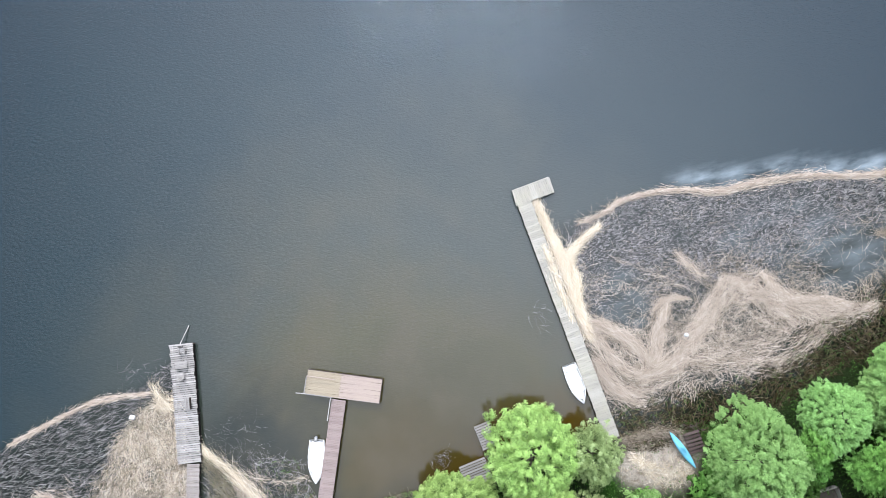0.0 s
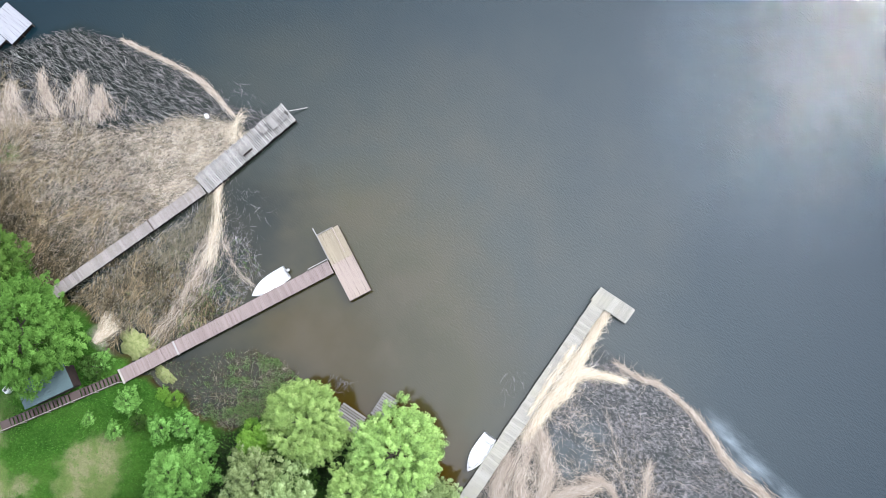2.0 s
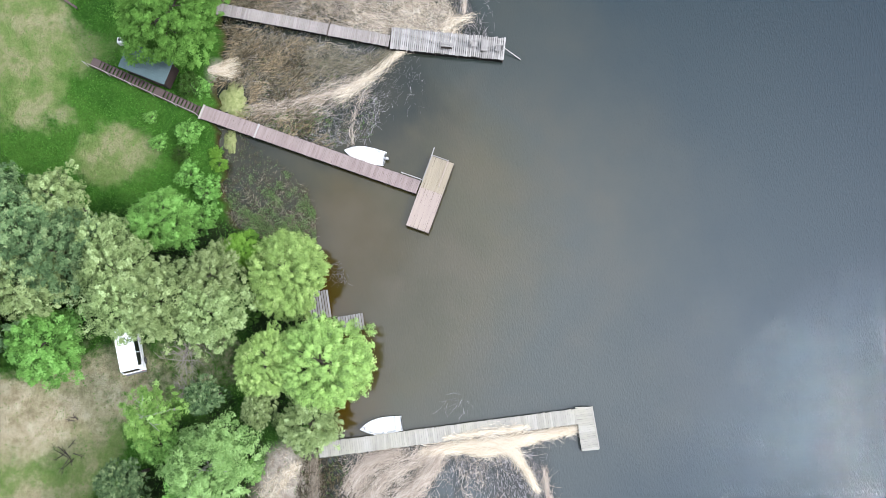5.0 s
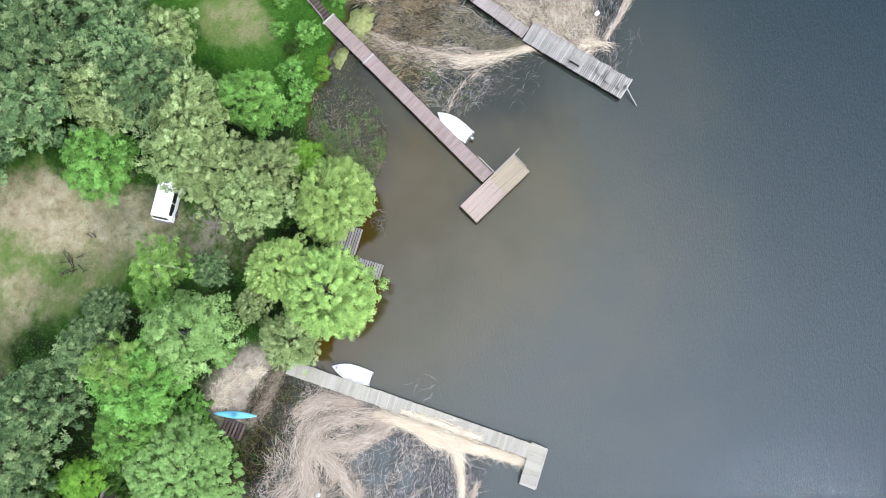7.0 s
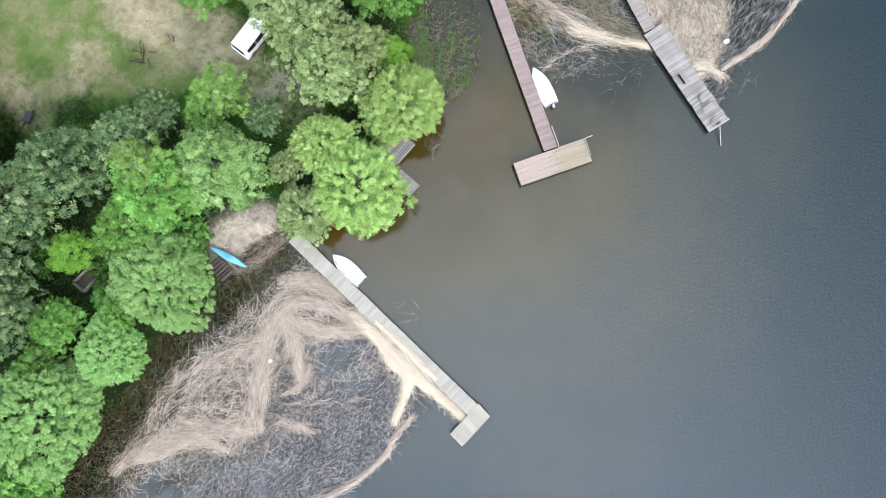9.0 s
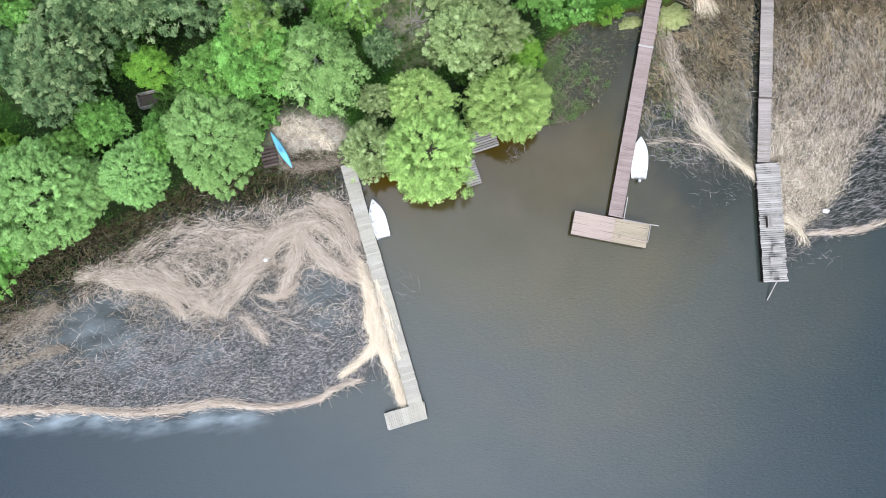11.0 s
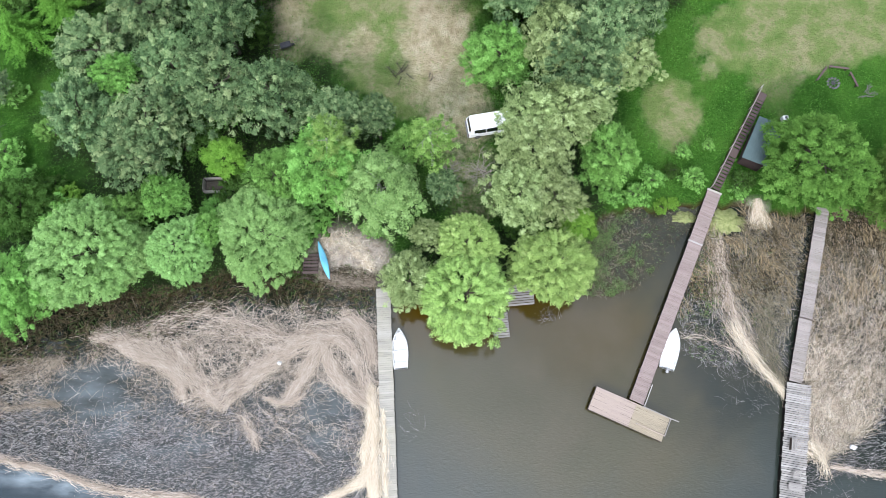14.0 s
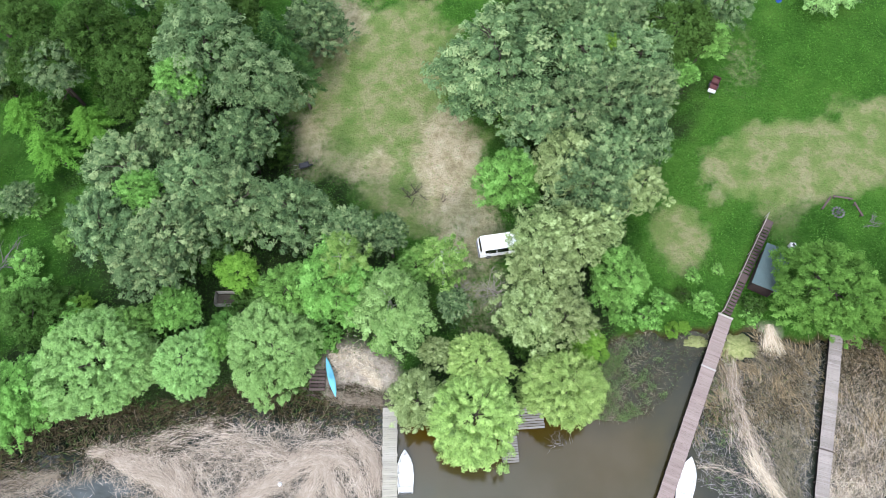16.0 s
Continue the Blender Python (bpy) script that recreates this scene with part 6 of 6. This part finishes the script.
for k in range(4):
    part("charred_log", rod((-0.3 * math.cos(k), -0.3 * math.sin(k), 0.06), (0.32 * math.cos(k + 0.4), 0.32 * math.sin(k + 0.4), 0.22), 0.06), DARK, fire)


def branch_heap(x, y, size, count, label, mat, seed):
    h = thing("branch_heap", pose(x, y, gz(x, y)), label, "branches")
    rr = random.Random(seed)
    for k in range(count):
        a = rr.uniform(0, 6.28) if seed % 2 else rr.normalvariate(0.9, 0.5)
        ln = size * rr.uniform(0.5, 1)
        cx, cy = rr.uniform(-0.3, 0.3) * size, rr.uniform(-0.3, 0.3) * size
        bm = bmesh.new()
        p0, p1 = Vector((cx, cy, 0.05)), Vector((cx + ln * math.cos(a), cy + ln * math.sin(a), rr.uniform(0.1, 0.6)))
        add_rod(bm, p0, p1, 0.05, 0.015, 5)
        for q in range(3):
            f = rr.uniform(0.3, 0.9)
            base = p0.lerp(p1, f)
            aa = a + rr.choice((-0.7, 0.7))
            add_rod(bm, base, base + Vector((math.cos(aa), math.sin(aa), 0.15)) * ln * 0.35, 0.025, 0.008, 4)
        part("branch", bm, mat, h)


DEAD = painted("bare_dead_wood", (0.13, 0.125, 0.115), 0.9, (0.05, 0.05, 0.04), 0.5, 5, 0.1)
branch_heap(-47.5, 24.2, 3.0, 14, "heap of bleached bare branches in the grass", DEAD, 2)
branch_heap(-14.9, 12.9, 1.0, 9, "heap of broken brown boards and sticks", BROWN_STEP, 7)
branch_heap(40.3, 33.0, 1.0, 8, "small heap of pale bare branches", DEAD, 3)
branch_heap(-3.6, 33.4, 0.9, 3, "dark crooked branch lying on the track", OLD_WOOD, 4)
branch_heap(-6.6, 33.9, 1.7, 8, "dark fallen branches on the worn grass", OLD_WOOD, 5)

crate = thing("compost_bin", pose(-24.4, 21.5, gz(-24.4, 21.5), 0, 0, 3), "open grey slatted timber compost bin", "compost bin")
for zz in (0.25, 0.55, 0.85):
    for yy in (-0.65, 0.65):
        part("slat", box((2.1, 0.05, 0.2), pose(0, yy, zz)), GREY_WOOD, crate)
    for xx in (-1.05, 1.05):
        part("slat", box((0.05, 1.3, 0.2), pose(xx, 0, zz)), GREY_WOOD, crate)
for xx, yy in itertools.product((-1, 1), (-0.6, 0.6)):
    part("post", box((0.1, 0.1, 1.1), pose(xx, yy, 0.5)), OLD_WOOD, crate)
part("heap", box((1.9, 1.15, 0.3), pose(0, 0, 0.3), 0.1), BARK, crate)

table = thing("picnic_table", pose(-7.9, 59.9, gz(-7.9, 59.9), 0, 0, 4), "dark timber picnic table with fixed benches", "table")
for k in range(4):
    part("board", box((2.2, 0.17, 0.04), pose(0, -0.29 + k * 0.19, 0.75)), BROWN_STEP, table)
for yy in (-0.75, 0.75):
    part("bench", box((2.2, 0.26, 0.04), pose(0, yy, 0.45)), BROWN_STEP, table)
for xx in (-0.8, 0.8):
    part("trestle", box((0.08, 1.7, 0.08), pose(xx, 0, 0.4)), OLD_WOOD, table)
    for yy in (-0.4, 0.4):
        part("leg", rod((xx, yy * 1.6, -0.1), (xx, yy * 0.6, 0.74), 0.05), OLD_WOOD, table)
tarp = thing("rain_barrel", pose(34.1, 61.2, gz(34, 61)), "bright blue plastic barrel in the grass", "barrel")
part("drum", rod((0, 0, 0), (0, 0, 0.95), 0.36, 0.33, 20), painted("blue_plastic", (0.018, 0.072, 0.36), 0.4), tarp)
part("lid", rod((0, 0, 0.95), (0, 0, 1.0), 0.35, None, 20), painted("blue_plastic_lid", (0.03, 0.096, 0.39), 0.4), tarp)
trailer = thing("barrow", pose(-18.6, 36.6, gz(-18.6, 36.6), 0, 0, 20), "dark metal wheelbarrow at the edge of the clearing", "wheelbarrow")
part("tray", box((1.1, 0.65, 0.3), pose(0, 0, 0.5), 0.08), DARK, trailer)
part("wheel", rod((0.7, -0.05, 0.2), (0.7, 0.05, 0.2), 0.2, None, 16), DARK, trailer)
for yy in (-0.25, 0.25):
    part("handle", rod((0.5, yy * 0.6, 0.3), (-1.1, yy, 0.55), 0.025), GREY_WOOD, trailer)
    part("leg", rod((-0.35, yy, 0.4), (-0.4, yy, -0.02), 0.02), DARK, trailer)

# ---- floats in the reeds and furniture on the pale jetty ----
for x, y, label in ((-17.0, 4.6, "small white float among flattened reeds"), ):
    fl = thing("float", pose(x, y, 0.1), label, "float")
    bm = bmesh.new()
    bmesh.ops.create_uvsphere(bm, u_segments=16, v_segments=10, radius=0.2)
    part("ball", bm, WHITE, fl, smooth=True).location = (0, 0, 0.2)
    part("eyelet", rod((0, 0, 0.38), (0, 0, 0.46), 0.04), DARK, fl)
can = thing("canister", pose(36.05, -1.45, 0.05, 0, 0, -25), "white plastic canister lying in the reeds", "canister")
part("can", box((0.48, 0.36, 0.3), pose(0, 0, 0.2), 0.06), WHITE, can)
part("cap", rod((0.2, 0.1, 0.33), (0.2, 0.1, 0.42), 0.06), CREAM, can)


def deck_chair(x, y, turn, label):
    ch = thing("deck_chair", pose(x, y, 0.645, 0, 0, turn), label, "chair", "chairs on the pale jetty")
    for k in range(5):
        part("seat_slat", box((0.52, 0.08, 0.02), pose(0, -0.2 + k * 0.1, 0.36), 0.003), PALE_WOOD, ch)
        part("back_slat", box((0.09, 0.025, 0.62), pose(-0.22 + k * 0.11, 0.36, 0.62, -18, 0, 0), 0.003), PALE_WOOD, ch)
    for sx in (-0.29, 0.29):
        part("armrest", box((0.1, 0.62, 0.025), pose(sx, 0.02, 0.56), 0.005), PALE_WOOD, ch)
        part("front_leg", box((0.05, 0.06, 0.55), pose(sx, -0.25, 0.275)), PALE_WOOD, ch)
        part("rear_leg", box((0.05, 0.06, 0.4), pose(sx, 0.3, 0.2)), PALE_WOOD, ch)
    return ch


deck_chair(30.35, -4.05, -8, "weathered wooden armchair on the pale jetty")
deck_chair(29.75, -6.35, 172, "weathered wooden armchair near the jetty end")
low = thing("low_table", pose(30.15, -5.0, 0.645, 0, 0, -8), "low weathered slatted table between chairs", "table")
for k in range(5):
    part("slat", box((1.15, 0.11, 0.025), pose(0, -0.26 + k * 0.13, 0.42), 0.004), PALE_WOOD, low)
for sx, sy in itertools.product((-0.5, 0.5), (-0.25, 0.25)):
    part("leg", box((0.06, 0.06, 0.41), pose(sx, sy, 0.205)), PALE_WOOD, low)
bench = thing("bench", pose(30.25, -1.35, 0.645, 0, 0, 82), "weathered slatted bench on the pale jetty", "bench")
for k in range(4):
    part("seat_slat", box((1.1, 0.12, 0.025), pose(0, -0.25 + k * 0.15, 0.43), 0.004), PALE_WOOD, bench)
for k in range(3):
    part("back_slat", box((1.1, 0.03, 0.1), pose(0, 0.34, 0.55 + k * 0.15), 0.004), OLD_WOOD, bench)
for sx in (-0.48, 0.48):
    part("leg", box((0.06, 0.06, 0.42), pose(sx, -0.22, 0.21)), PALE_WOOD, bench)
    part("back_post", box((0.06, 0.05, 0.9), pose(sx, 0.31, 0.45)), PALE_WOOD, bench)


x, y, r = scatter(77, 500, 47, 51, 12, 16, lambda x, y: blob(x, y, 48.7, 14.0, 1.0, 1.0, 3))
stalks("water_weed", "small fresh green tuft in the pale reeds", x, y, r.uniform(0, 6.28, len(x)), 0.5, 0.7, 0.06, GREEN_REED, 78)

swathe("straw_litter", "scattered straw and twigs on the little beach", [(-13.6, 16.2), (-11.5, 16.3), (-9.5, 15.2), (-8.6, 13.8)], [1.6, 2.2, 2.0, 1.2], 700, PALE_STRAW, 301, 0.7, 1.2)
swathe("straw_litter", "dark wet straw at the foot of the beach", [(-13.4, 13.0), (-11, 13.2), (-8.8, 12.9)], [0.7, 0.9, 0.6], 350, DARK_REED, 303, 0.8, 0.7)
